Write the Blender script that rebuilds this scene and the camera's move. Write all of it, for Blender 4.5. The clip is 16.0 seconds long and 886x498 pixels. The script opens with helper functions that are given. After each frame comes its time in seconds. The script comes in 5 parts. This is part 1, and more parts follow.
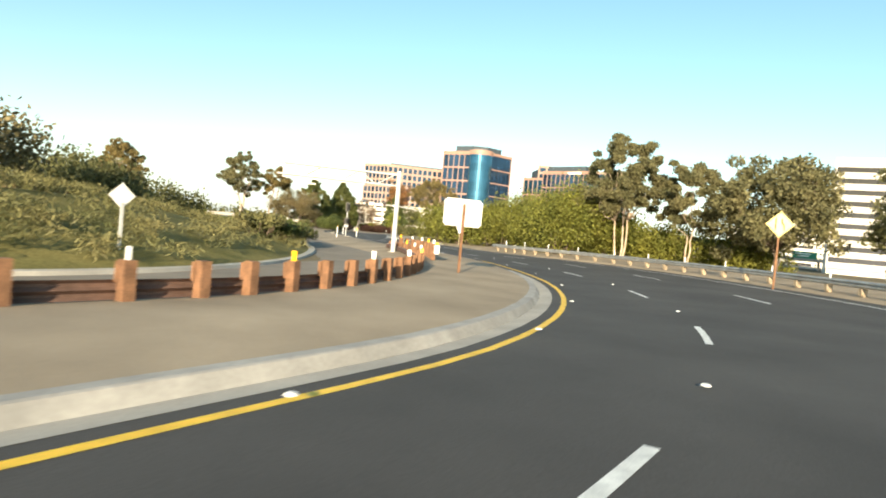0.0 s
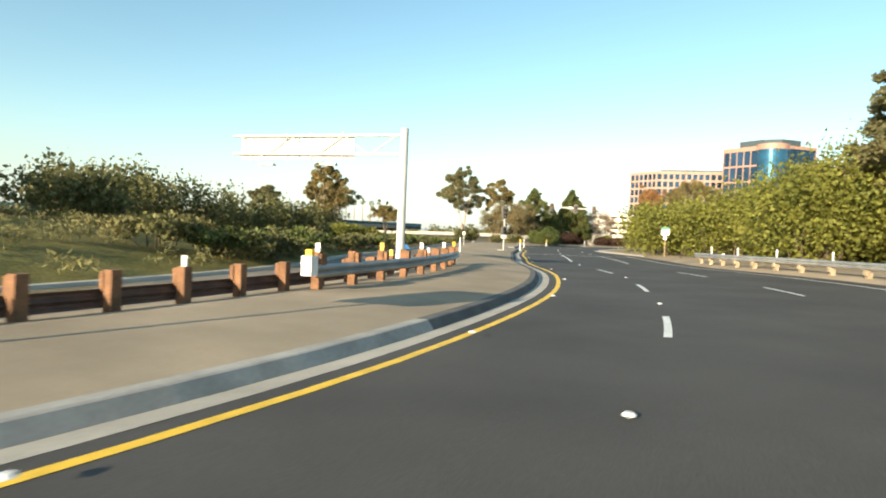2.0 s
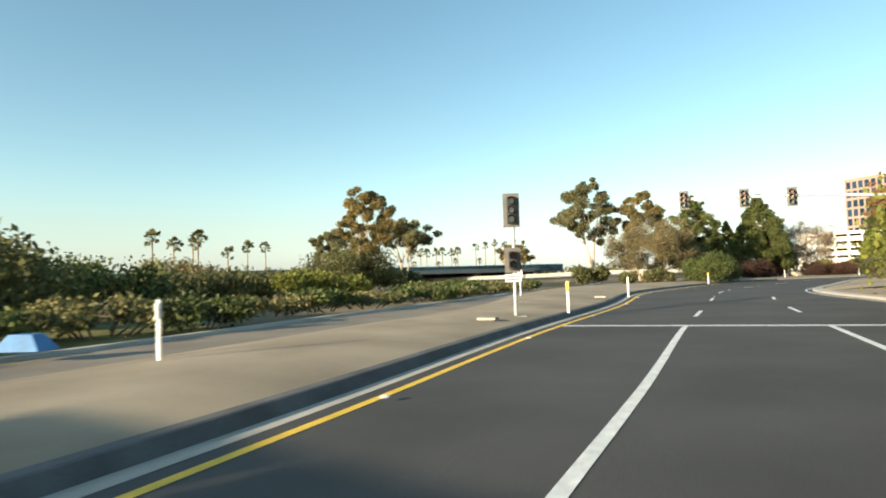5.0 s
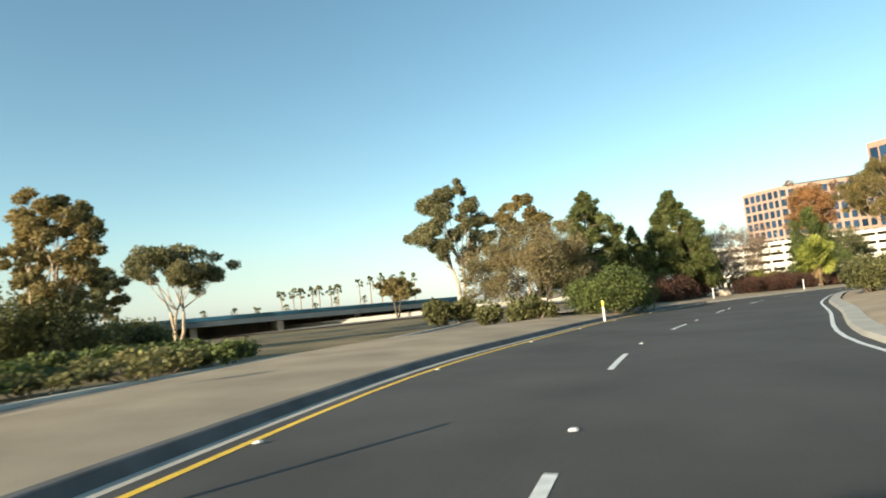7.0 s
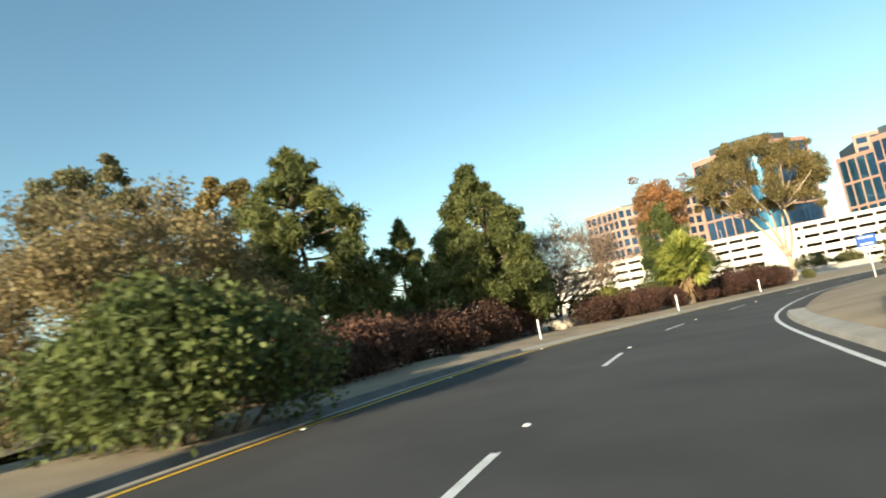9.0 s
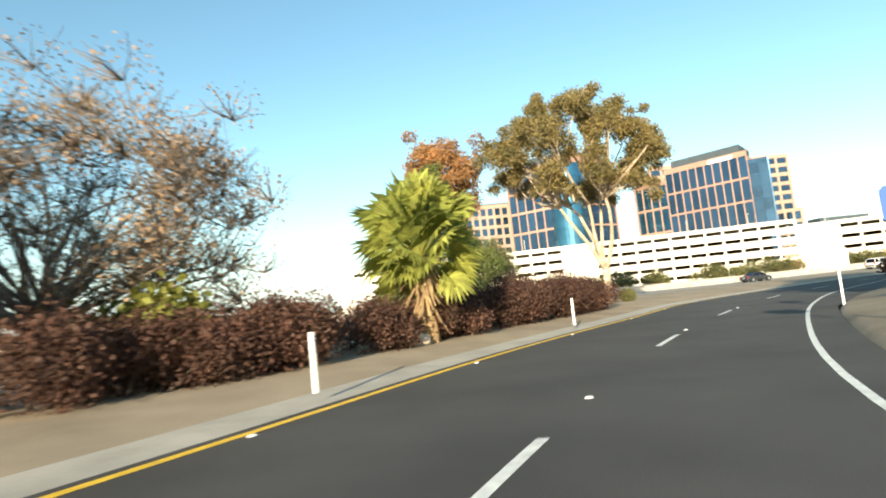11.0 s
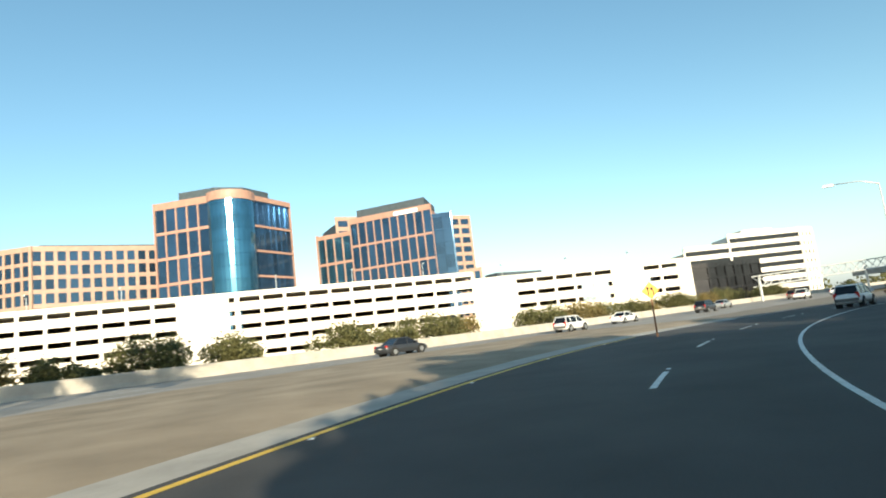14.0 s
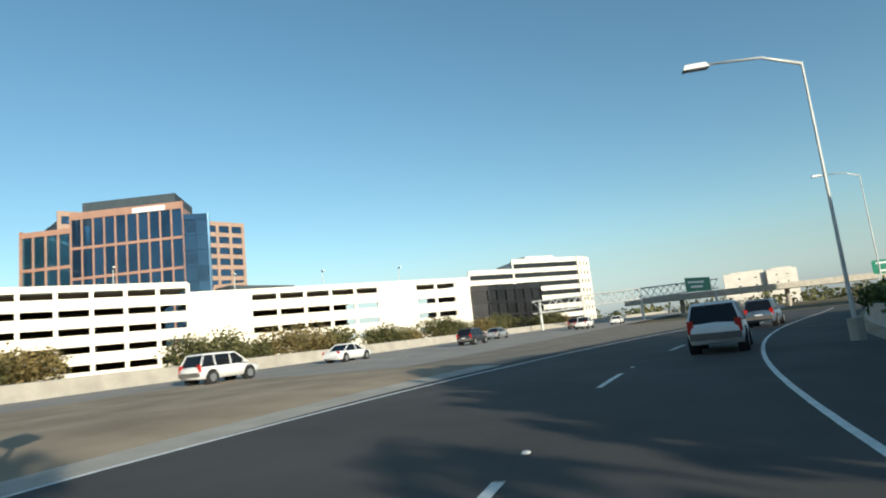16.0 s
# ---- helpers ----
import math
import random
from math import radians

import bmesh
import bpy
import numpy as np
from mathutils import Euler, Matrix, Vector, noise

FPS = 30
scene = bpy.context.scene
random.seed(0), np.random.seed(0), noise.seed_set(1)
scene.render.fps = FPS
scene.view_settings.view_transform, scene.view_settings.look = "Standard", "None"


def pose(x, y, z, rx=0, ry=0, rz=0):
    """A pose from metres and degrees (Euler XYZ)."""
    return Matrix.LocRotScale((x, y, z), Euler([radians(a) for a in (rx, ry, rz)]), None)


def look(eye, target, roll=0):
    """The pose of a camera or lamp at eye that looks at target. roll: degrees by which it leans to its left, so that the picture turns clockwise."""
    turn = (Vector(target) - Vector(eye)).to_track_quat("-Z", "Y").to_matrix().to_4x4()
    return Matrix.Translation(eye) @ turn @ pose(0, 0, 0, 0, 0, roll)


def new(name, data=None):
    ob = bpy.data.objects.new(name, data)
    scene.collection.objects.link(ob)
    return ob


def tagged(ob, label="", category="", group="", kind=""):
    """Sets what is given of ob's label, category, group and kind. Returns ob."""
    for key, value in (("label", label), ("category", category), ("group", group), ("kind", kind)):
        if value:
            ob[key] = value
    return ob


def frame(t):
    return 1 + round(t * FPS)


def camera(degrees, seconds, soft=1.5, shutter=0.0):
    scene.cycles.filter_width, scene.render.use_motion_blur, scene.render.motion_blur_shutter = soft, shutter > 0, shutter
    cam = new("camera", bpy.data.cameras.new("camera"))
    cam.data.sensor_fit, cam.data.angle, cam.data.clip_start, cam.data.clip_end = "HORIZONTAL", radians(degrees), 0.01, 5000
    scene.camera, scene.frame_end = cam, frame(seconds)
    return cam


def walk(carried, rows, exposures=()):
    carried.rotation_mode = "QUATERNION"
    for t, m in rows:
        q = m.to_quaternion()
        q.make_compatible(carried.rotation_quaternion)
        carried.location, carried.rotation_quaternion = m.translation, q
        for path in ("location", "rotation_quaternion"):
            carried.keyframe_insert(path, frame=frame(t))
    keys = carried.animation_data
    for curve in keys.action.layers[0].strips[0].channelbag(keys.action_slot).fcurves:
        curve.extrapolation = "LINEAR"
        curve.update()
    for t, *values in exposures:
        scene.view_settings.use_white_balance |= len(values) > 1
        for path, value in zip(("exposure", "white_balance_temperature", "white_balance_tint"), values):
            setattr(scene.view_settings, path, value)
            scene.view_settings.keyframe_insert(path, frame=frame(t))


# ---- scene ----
cam = camera(73.5, 16.0, soft=1.9, shutter=0.2)
ROWS = [
    (0, -5.43, -8.32, 1.54, -1.45, -5.22, -9.31), (0.5, -1.45, -4.36, 1.54, -0.29, -2.07, -4.89),
    (1, 1.99, 0.04, 1.54, 0.37, -1.45, 2.83), (1.5, 4.53, 5.17, 1.54, 0.76, -2.27, 10.11),
    (2, 6.28, 10.72, 1.54, -1.5, -2.47, 17.45), (2.5, 7.33, 16.86, 1.54, -0.87, -0.71, 22.49),
    (3, 7.77, 23.49, 1.54, -1.84, 1.82, 27.11), (5.5, 3, 56.26, 1.54, 3.42, 1.34, 34.5),
    (6, 1.91, 63.8, 1.54, 3.7, 1.22, 33.43), (6.5, 0.66, 71.43, 1.54, 4.87, 3.24, 30.35),
    (7, -0.24, 79.26, 1.54, 5.89, 5.25, 27.03), (7.5, -0.75, 87.12, 1.54, 7, 6.99, 24.34),
    (8, -0.65, 94.97, 1.54, 8.36, 8.75, 22), (10.5, 4.29, 136.74, 1.5, 5.79, 6.68, 0.48),
    (11, 7.3, 144.27, 1.5, 5.52, 5.94, -3.43), (11.5, 11.04, 151.49, 1.5, 6.59, 6.4, -7.53),
    (12, 15.16, 158.6, 1.5, 7.32, 6.41, -11.85), (12.5, 19.83, 165.47, 1.5, 9.66, 11.45, -16.41),
    (13, 24.98, 172.08, 1.5, 8.23, 8.94, -21.03), (13.5, 30.22, 178.61, 1.5, 7.27, 8.51, -26.02),
    (14, 36.24, 184.35, 1.5, 8.29, 6.73, -30.98), (14.5, 42.79, 189.3, 1.5, 7.6, 7.37, -34.87),
    (15, 49.51, 193.66, 1.5, 8.78, 5.83, -39.97), (15.5, 56.27, 197.48, 1.5, 7.93, 6.82, -46.21),
    (16, 63.26, 200.52, 1.5, 8.41, 6.14, -50.03),
]
walk(cam, [(t, pose(x, y, z, 90 + p, r, w)) for t, x, y, z, p, r, w in ROWS],
     exposures=[(0.0, 1.15, 7000, 4), (5.5, 1.05, 6900, 3), (8.0, 0.95, 6800, 2), (10.5, 1.2, 6800, 2), (12.5, 1.3, 6700, 2), (13.5, 1.1, 6600, 2), (14.5, 0.75, 6450, 2), (16.0, 0.33, 6050, 2)])

# ---- daylight: low winter sun from the south-south-west ----
SUN_EL, SUN_BEARING = 14.0, 199.0
world = bpy.data.worlds.new("sky")
scene.world = world
world.use_nodes = True
wn = world.node_tree.nodes
sky = wn.new("ShaderNodeTexSky")
sky.sky_type = 'NISHITA'
sky.sun_disc = False
sky.sun_elevation = radians(SUN_EL)
sky.sun_rotation = radians(SUN_BEARING)
sky.air_density, sky.dust_density, sky.ozone_density = 1.0, 0.6, 1.4
wn["Background"].inputs["Strength"].default_value = 0.112
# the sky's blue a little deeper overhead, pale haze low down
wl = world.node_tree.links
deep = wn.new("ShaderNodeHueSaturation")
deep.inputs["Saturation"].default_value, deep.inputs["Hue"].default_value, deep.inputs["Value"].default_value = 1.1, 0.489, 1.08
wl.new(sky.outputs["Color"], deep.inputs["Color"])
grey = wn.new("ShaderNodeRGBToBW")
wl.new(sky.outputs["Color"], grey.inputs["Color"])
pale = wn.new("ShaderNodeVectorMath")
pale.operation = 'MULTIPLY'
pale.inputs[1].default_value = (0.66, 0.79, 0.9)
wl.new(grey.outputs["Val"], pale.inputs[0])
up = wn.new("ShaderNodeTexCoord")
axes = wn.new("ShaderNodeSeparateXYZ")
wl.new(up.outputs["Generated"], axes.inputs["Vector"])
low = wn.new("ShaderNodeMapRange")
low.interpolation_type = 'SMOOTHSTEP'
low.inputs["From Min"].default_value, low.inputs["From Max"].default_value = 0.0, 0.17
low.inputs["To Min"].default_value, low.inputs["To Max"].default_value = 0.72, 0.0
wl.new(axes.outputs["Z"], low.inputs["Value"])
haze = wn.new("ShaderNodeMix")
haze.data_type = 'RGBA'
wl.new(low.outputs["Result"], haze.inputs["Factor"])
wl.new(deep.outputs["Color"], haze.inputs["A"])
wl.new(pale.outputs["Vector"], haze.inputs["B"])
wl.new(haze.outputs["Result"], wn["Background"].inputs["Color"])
sun = new("sun", bpy.data.lights.new("sun", 'SUN'))
sun.data.energy, sun.data.angle, sun.data.color = 5.0, radians(0.6), (1.0, 0.85, 0.66)
sb, se = radians(SUN_BEARING), radians(SUN_EL)
sun.matrix_world = look((math.sin(sb) * 50 * math.cos(se), math.cos(sb) * 50 * math.cos(se), 50 * math.sin(se)), (0, 0, 0))


# ---- materials ----
def mat(name, base, rough=0.7, metal=0.0, vary=0.25, scale=3.0, fine=0.12, fine_scale=40.0, bump=0.0,
        island=0.0, transmit=0.0, tint=None, spec=0.5, obj_random=0.0, emit=0.0):
    """A surface with variation at two scales, bump and an optional second tint."""
    m = bpy.data.materials.new(name)
    m.use_nodes = True
    nt = m.node_tree
    n, l = nt.nodes, nt.links
    b = n["Principled BSDF"]
    b.inputs["Roughness"].default_value = rough
    b.inputs["Metallic"].default_value = metal
    b.inputs["Specular IOR Level"].default_value = spec
    tc = n.new("ShaderNodeTexCoord")
    big = n.new("ShaderNodeTexNoise")
    big.inputs["Scale"].default_value, big.inputs["Detail"].default_value = scale, 5.0
    small = n.new("ShaderNodeTexNoise")
    small.inputs["Scale"].default_value, small.inputs["Detail"].default_value = fine_scale, 3.0
    geo = n.new("ShaderNodeNewGeometry")
    for t in (big, small):
        l.new(geo.outputs["Position"], t.inputs["Vector"])
    ramp = n.new("ShaderNodeMix")
    ramp.data_type = 'RGBA'
    two = tint or tuple(max(0.0, c * (1 - vary)) for c in base)
    ramp.inputs["A"].default_value = (*two, 1)
    ramp.inputs["B"].default_value = (*(min(1.0, c * (1 + vary * 0.5)) for c in base), 1)
    spread = n.new("ShaderNodeMapRange")
    spread.inputs["From Min"].default_value, spread.inputs["From Max"].default_value = 0.3, 0.7
    l.new(big.outputs["Fac"], spread.inputs["Value"])
    l.new(spread.outputs["Result"], ramp.inputs["Factor"])
    val = n.new("ShaderNodeMapRange")
    val.inputs["To Min"].default_value, val.inputs["To Max"].default_value = 1 - fine * 2, 1 + fine * 2
    l.new(small.outputs["Fac"], val.inputs["Value"])
    mul = n.new("ShaderNodeVectorMath")
    mul.operation = 'SCALE'
    l.new(ramp.outputs["Result"], mul.inputs[0])
    l.new(val.outputs["Result"], mul.inputs["Scale"])
    out = mul
    if island or obj_random:
        rnd = n.new("ShaderNodeMapRange")
        k = island or obj_random
        rnd.inputs["To Min"].default_value, rnd.inputs["To Max"].default_value = 1 - k, 1 + k
        if island:
            l.new(geo.outputs["Random Per Island"], rnd.inputs["Value"])
        else:
            oi = n.new("ShaderNodeObjectInfo")
            l.new(oi.outputs["Random"], rnd.inputs["Value"])
        again = n.new("ShaderNodeVectorMath")
        again.operation = 'SCALE'
        l.new(out.outputs["Vector"], again.inputs[0])
        l.new(rnd.outputs["Result"], again.inputs["Scale"])
        out = again
    l.new(out.outputs["Vector"], b.inputs["Base Color"])
    if bump:
        bp = n.new("ShaderNodeBump")
        bp.inputs["Strength"].default_value, bp.inputs["Distance"].default_value = bump, 0.02
        l.new(small.outputs["Fac"], bp.inputs["Height"])
        l.new(bp.outputs["Normal"], b.inputs["Normal"])
    if transmit:
        tr = n.new("ShaderNodeBsdfTranslucent")
        mix = n.new("ShaderNodeMixShader")
        mix.inputs["Fac"].default_value = transmit
        l.new(out.outputs["Vector"], tr.inputs["Color"])
        l.new(b.outputs["BSDF"], mix.inputs[1])
        l.new(tr.outputs["BSDF"], mix.inputs[2])
        l.new(mix.outputs["Shader"], n["Material Output"].inputs["Surface"])
    return m


def leaf_mat(name, base, tint, transmit=0.3, island=0.35):
    return mat(name, base, rough=0.6, vary=0.4, scale=0.5, fine=0.2, fine_scale=3.0, island=island,
               transmit=transmit, tint=tint, spec=0.25)


M = {
    'asphalt': mat("asphalt", (0.074, 0.069, 0.065), 0.85, vary=0.3, scale=0.3, fine=0.22, fine_scale=45, bump=0.22, spec=0.3),
    'old_asphalt': mat("old asphalt", (0.24, 0.205, 0.165), 0.9, vary=0.2, scale=0.4, fine=0.15, fine_scale=30, bump=0.3, spec=0.2),
    'concrete_road': mat("concrete road", (0.30, 0.275, 0.24), 0.85, vary=0.2, scale=0.3, fine=0.1, fine_scale=12, bump=0.2),
    'concrete': mat("concrete", (0.42, 0.385, 0.33), 0.85, vary=0.2, scale=0.8, fine=0.1, fine_scale=20, bump=0.3),
    'kerb': mat("kerb concrete", (0.36, 0.34, 0.31), 0.85, vary=0.3, scale=1.2, fine=0.12, fine_scale=18, bump=0.15),
    'verge': mat("decomposed granite", (0.36, 0.29, 0.21), 0.95, vary=0.28, scale=0.35, fine=0.16, fine_scale=55, bump=0.35, spec=0.15),
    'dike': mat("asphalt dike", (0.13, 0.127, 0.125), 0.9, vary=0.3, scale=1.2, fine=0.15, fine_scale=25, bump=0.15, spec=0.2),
    'dirt': mat("dry soil", (0.22, 0.165, 0.105), 0.95, vary=0.35, scale=0.15, fine=0.25, fine_scale=6, bump=0.6, tint=(0.11, 0.10, 0.055), spec=0.1),
    'tarp': mat("blue plastic sheet", (0.05, 0.19, 0.42), 0.45, vary=0.25, scale=2, fine=0.1, fine_scale=9, bump=0.3),
    'dry_grass': mat("dry grassy bank", (0.20, 0.165, 0.06), 0.95, vary=0.4, scale=0.5, fine=0.3, fine_scale=9, bump=0.8, tint=(0.10, 0.10, 0.035), spec=0.1),
    'white_paint': mat("white road paint", (0.75, 0.74, 0.70), 0.6, vary=0.25, scale=5, fine=0.15, fine_scale=50),
    'yellow_paint': mat("yellow road paint", (0.86, 0.53, 0.04), 0.6, vary=0.2, scale=4, fine=0.12, fine_scale=50),
    'steel': mat("galvanised steel", (0.42, 0.42, 0.41), 0.5, metal=0.6, vary=0.25, scale=2, fine=0.1, fine_scale=30),
    # brown weathering plus the shade on the beam's back, mixed into one colour
    'brown_shade_steel': mat("weathered brown steel with shade in its colour", (0.17, 0.10, 0.075), 0.7, metal=0.2, vary=0.3, scale=3, fine=0.15, fine_scale=20),
    'grey_metal': mat("grey painted metal", (0.50, 0.51, 0.50), 0.5, metal=0.2, vary=0.12, scale=1.5, fine=0.05),
    'pole': mat("pale steel pole", (0.55, 0.55, 0.53), 0.5, metal=0.2, vary=0.12, scale=1.5, fine=0.05),
    'wood_post': mat("weathered wood", (0.23, 0.115, 0.06), 0.9, vary=0.4, scale=4, fine=0.3, fine_scale=30, bump=0.5),
    'wood_pale': mat("pale weathered wood", (0.36, 0.28, 0.19), 0.9, vary=0.35, scale=4, fine=0.25, fine_scale=30, bump=0.4),
    'white_plastic': mat("white plastic", (0.80, 0.79, 0.76), 0.5, vary=0.1, scale=5, fine=0.06),
    'yellow_sheet': mat("yellow sheeting", (0.85, 0.50, 0.02), 0.45, vary=0.1, scale=5, fine=0.05),
    'orange_sheet': mat("amber sign face", (0.80, 0.40, 0.02), 0.45, vary=0.08, scale=3, fine=0.05),
    # yellow sheeting made paler, the sun on it painted in
    'lime_sheet': mat("yellow sign face with sunlight in its colour", (0.86, 0.72, 0.22), 0.45, vary=0.08, scale=3, fine=0.05),
    'black_print': mat("black print", (0.015, 0.015, 0.015), 0.5, vary=0.1),
    'white_sheet': mat("white sign face", (0.82, 0.82, 0.80), 0.4, vary=0.08, scale=2, fine=0.04),
    'green_sheet': mat("green sign face", (0.01, 0.20, 0.12), 0.45, vary=0.1, scale=2, fine=0.04),
    'blue_sheet': mat("blue sign face", (0.012, 0.085, 0.36), 0.6, vary=0.1, scale=2, fine=0.04),
    'sign_back': mat("bare aluminium sign back", (0.74, 0.72, 0.67), 0.5, metal=0.0, vary=0.15, scale=2, fine=0.05),
    'signal_black': mat("signal housing", (0.045, 0.045, 0.042), 0.6, vary=0.2, scale=6, fine=0.1),
    'backplate': mat("signal backplate", (0.15, 0.138, 0.125), 0.7, vary=0.2, scale=4, fine=0.1),
    'lens_red': mat("red lens", (0.11, 0.015, 0.01), 0.45, vary=0.2, scale=20),
    'lens_amber': mat("amber lens", (0.42, 0.11, 0.01), 0.45, vary=0.2, scale=20),
    'lens_green': mat("green lens", (0.01, 0.11, 0.08), 0.45, vary=0.2, scale=20),
    # near-white base colour stands for low sun glaring on the lens
    'lens_glare': mat("lens with sun glare in its colour", (0.75, 0.72, 0.62), 0.25, vary=0.2, scale=20),
    'granite': mat("pink granite cladding", (0.40, 0.235, 0.175), 0.55, vary=0.14, scale=0.4, fine=0.06, fine_scale=6, obj_random=0.06),
    'granite_pale': mat("pale granite cladding", (0.37, 0.25, 0.19), 0.6, vary=0.14, scale=0.4, fine=0.06, fine_scale=6, obj_random=0.05),
    'glass_blue': mat("blue reflective glass", (0.042, 0.092, 0.16), 0.08, metal=0.7, vary=0.25, scale=0.15, fine=0.05, fine_scale=2, obj_random=0.28),
    'glass_teal': mat("teal curved glass", (0.06, 0.175, 0.27), 0.1, metal=0.8, vary=0.2, scale=0.15, fine=0.04, fine_scale=2, obj_random=0.12),
    'glass_dark': mat("dark glass", (0.012, 0.014, 0.018), 0.06, metal=0.1, vary=0.2, scale=0.5, fine=0.05, fine_scale=3, obj_random=0.3),
    'bronze_glass': mat("black glass cladding", (0.02, 0.02, 0.022), 0.12, metal=0.3, vary=0.3, scale=0.3, fine=0.06, fine_scale=2, obj_random=0.3),
    'roof_dark': mat("dark roof plant", (0.055, 0.075, 0.09), 0.7, vary=0.2, scale=0.5),
    'white_wall': mat("white rendered concrete", (0.80, 0.74, 0.64), 0.8, vary=0.1, scale=0.25, fine=0.05, fine_scale=5, obj_random=0.04),
    # interior shade painted as a darker brown, for garage and overpass
    'shade_brown': mat("brown with shade painted in", (0.20, 0.16, 0.11), 0.9, vary=0.3, scale=0.5),
    'far_wall': mat("far office wall", (0.62, 0.58, 0.52), 0.8, vary=0.12, scale=0.3, fine=0.05),
    'bark_pale': mat("pale gum bark", (0.50, 0.40, 0.29), 0.85, vary=0.35, scale=1.5, fine=0.2, fine_scale=9, bump=0.5, tint=(0.27, 0.20, 0.14)),
    'bark_brown': mat("brown bark", (0.13, 0.095, 0.065), 0.95, vary=0.35, scale=3, fine=0.25, fine_scale=15, bump=0.6),
    'bark_grey': mat("grey bark", (0.19, 0.15, 0.12), 0.95, vary=0.35, scale=3, fine=0.25, fine_scale=15, bump=0.6),
    'gum_leaf': leaf_mat("eucalyptus leaves", (0.235, 0.21, 0.105), (0.13, 0.13, 0.062), 0.45),
    'gum_gold': leaf_mat("golden eucalyptus leaves", (0.3, 0.225, 0.09), (0.16, 0.14, 0.06), 0.45),
    'rust_leaf': leaf_mat("rust coloured leaves", (0.36, 0.18, 0.075), (0.19, 0.115, 0.05)),
    'pine_leaf': leaf_mat("pine needles", (0.18, 0.19, 0.065), (0.085, 0.105, 0.036), 0.45),
    'dark_leaf': leaf_mat("dark green leaves", (0.115, 0.135, 0.04), (0.05, 0.068, 0.022), 0.2),
    'hedge_leaf': leaf_mat("bright hedge leaves", (0.225, 0.215, 0.045), (0.125, 0.14, 0.032), 0.4),
    'olive_leaf': leaf_mat("olive scrub leaves", (0.175, 0.165, 0.068), (0.095, 0.10, 0.042), 0.4),
    'dry_leaf': leaf_mat("dry autumn leaves", (0.26, 0.20, 0.10), (0.15, 0.135, 0.065), 0.35),
    'bare_leaf': leaf_mat("sparse dry leaves", (0.372, 0.248, 0.155), (0.217, 0.155, 0.101), 0.3),
    'maroon_leaf': leaf_mat("maroon hedge leaves", (0.145, 0.075, 0.054), (0.07, 0.041, 0.031), 0.4),
    'palm_leaf': leaf_mat("palm fronds", (0.36, 0.36, 0.085), (0.18, 0.215, 0.05), 0.45),
    'palm_dry': mat("dry palm skirt", (0.33, 0.22, 0.11), 0.9, vary=0.3, scale=4, island=0.3),
    'grass': leaf_mat("low scrub", (0.217, 0.186, 0.078), (0.109, 0.116, 0.046), 0.2),
    'car_white': mat("white car paint", (0.74, 0.74, 0.73), 0.3, vary=0.04, scale=2, fine=0.01, spec=0.6),
    'car_silver': mat("silver car paint", (0.42, 0.44, 0.45), 0.3, metal=0.5, vary=0.05, scale=2, fine=0.01),
    'car_blue': mat("slate blue car paint", (0.12, 0.17, 0.24), 0.28, metal=0.4, vary=0.05, scale=2, fine=0.01),
    'car_dark': mat("charcoal car paint", (0.045, 0.05, 0.058), 0.28, metal=0.3, vary=0.05, scale=2, fine=0.01),
    'car_tan': mat("bronze car paint", (0.22, 0.16, 0.125), 0.3, metal=0.4, vary=0.05, scale=2, fine=0.01),
    'rubber': mat("tyre rubber", (0.02, 0.02, 0.02), 0.85, vary=0.2, scale=8),
    'rim': mat("alloy rim", (0.5, 0.5, 0.5), 0.35, metal=0.8, vary=0.1, scale=8),
    'tail_red': mat("red tail lamp", (0.45, 0.015, 0.01), 0.2, vary=0.1, scale=8),
    'head_clear': mat("clear headlamp", (0.7, 0.7, 0.68), 0.1, metal=0.3, vary=0.1, scale=8),
    'rock': mat("pale boulder", (0.50, 0.42, 0.33), 0.95, vary=0.3, scale=2, fine=0.2, fine_scale=12, bump=0.6),
}


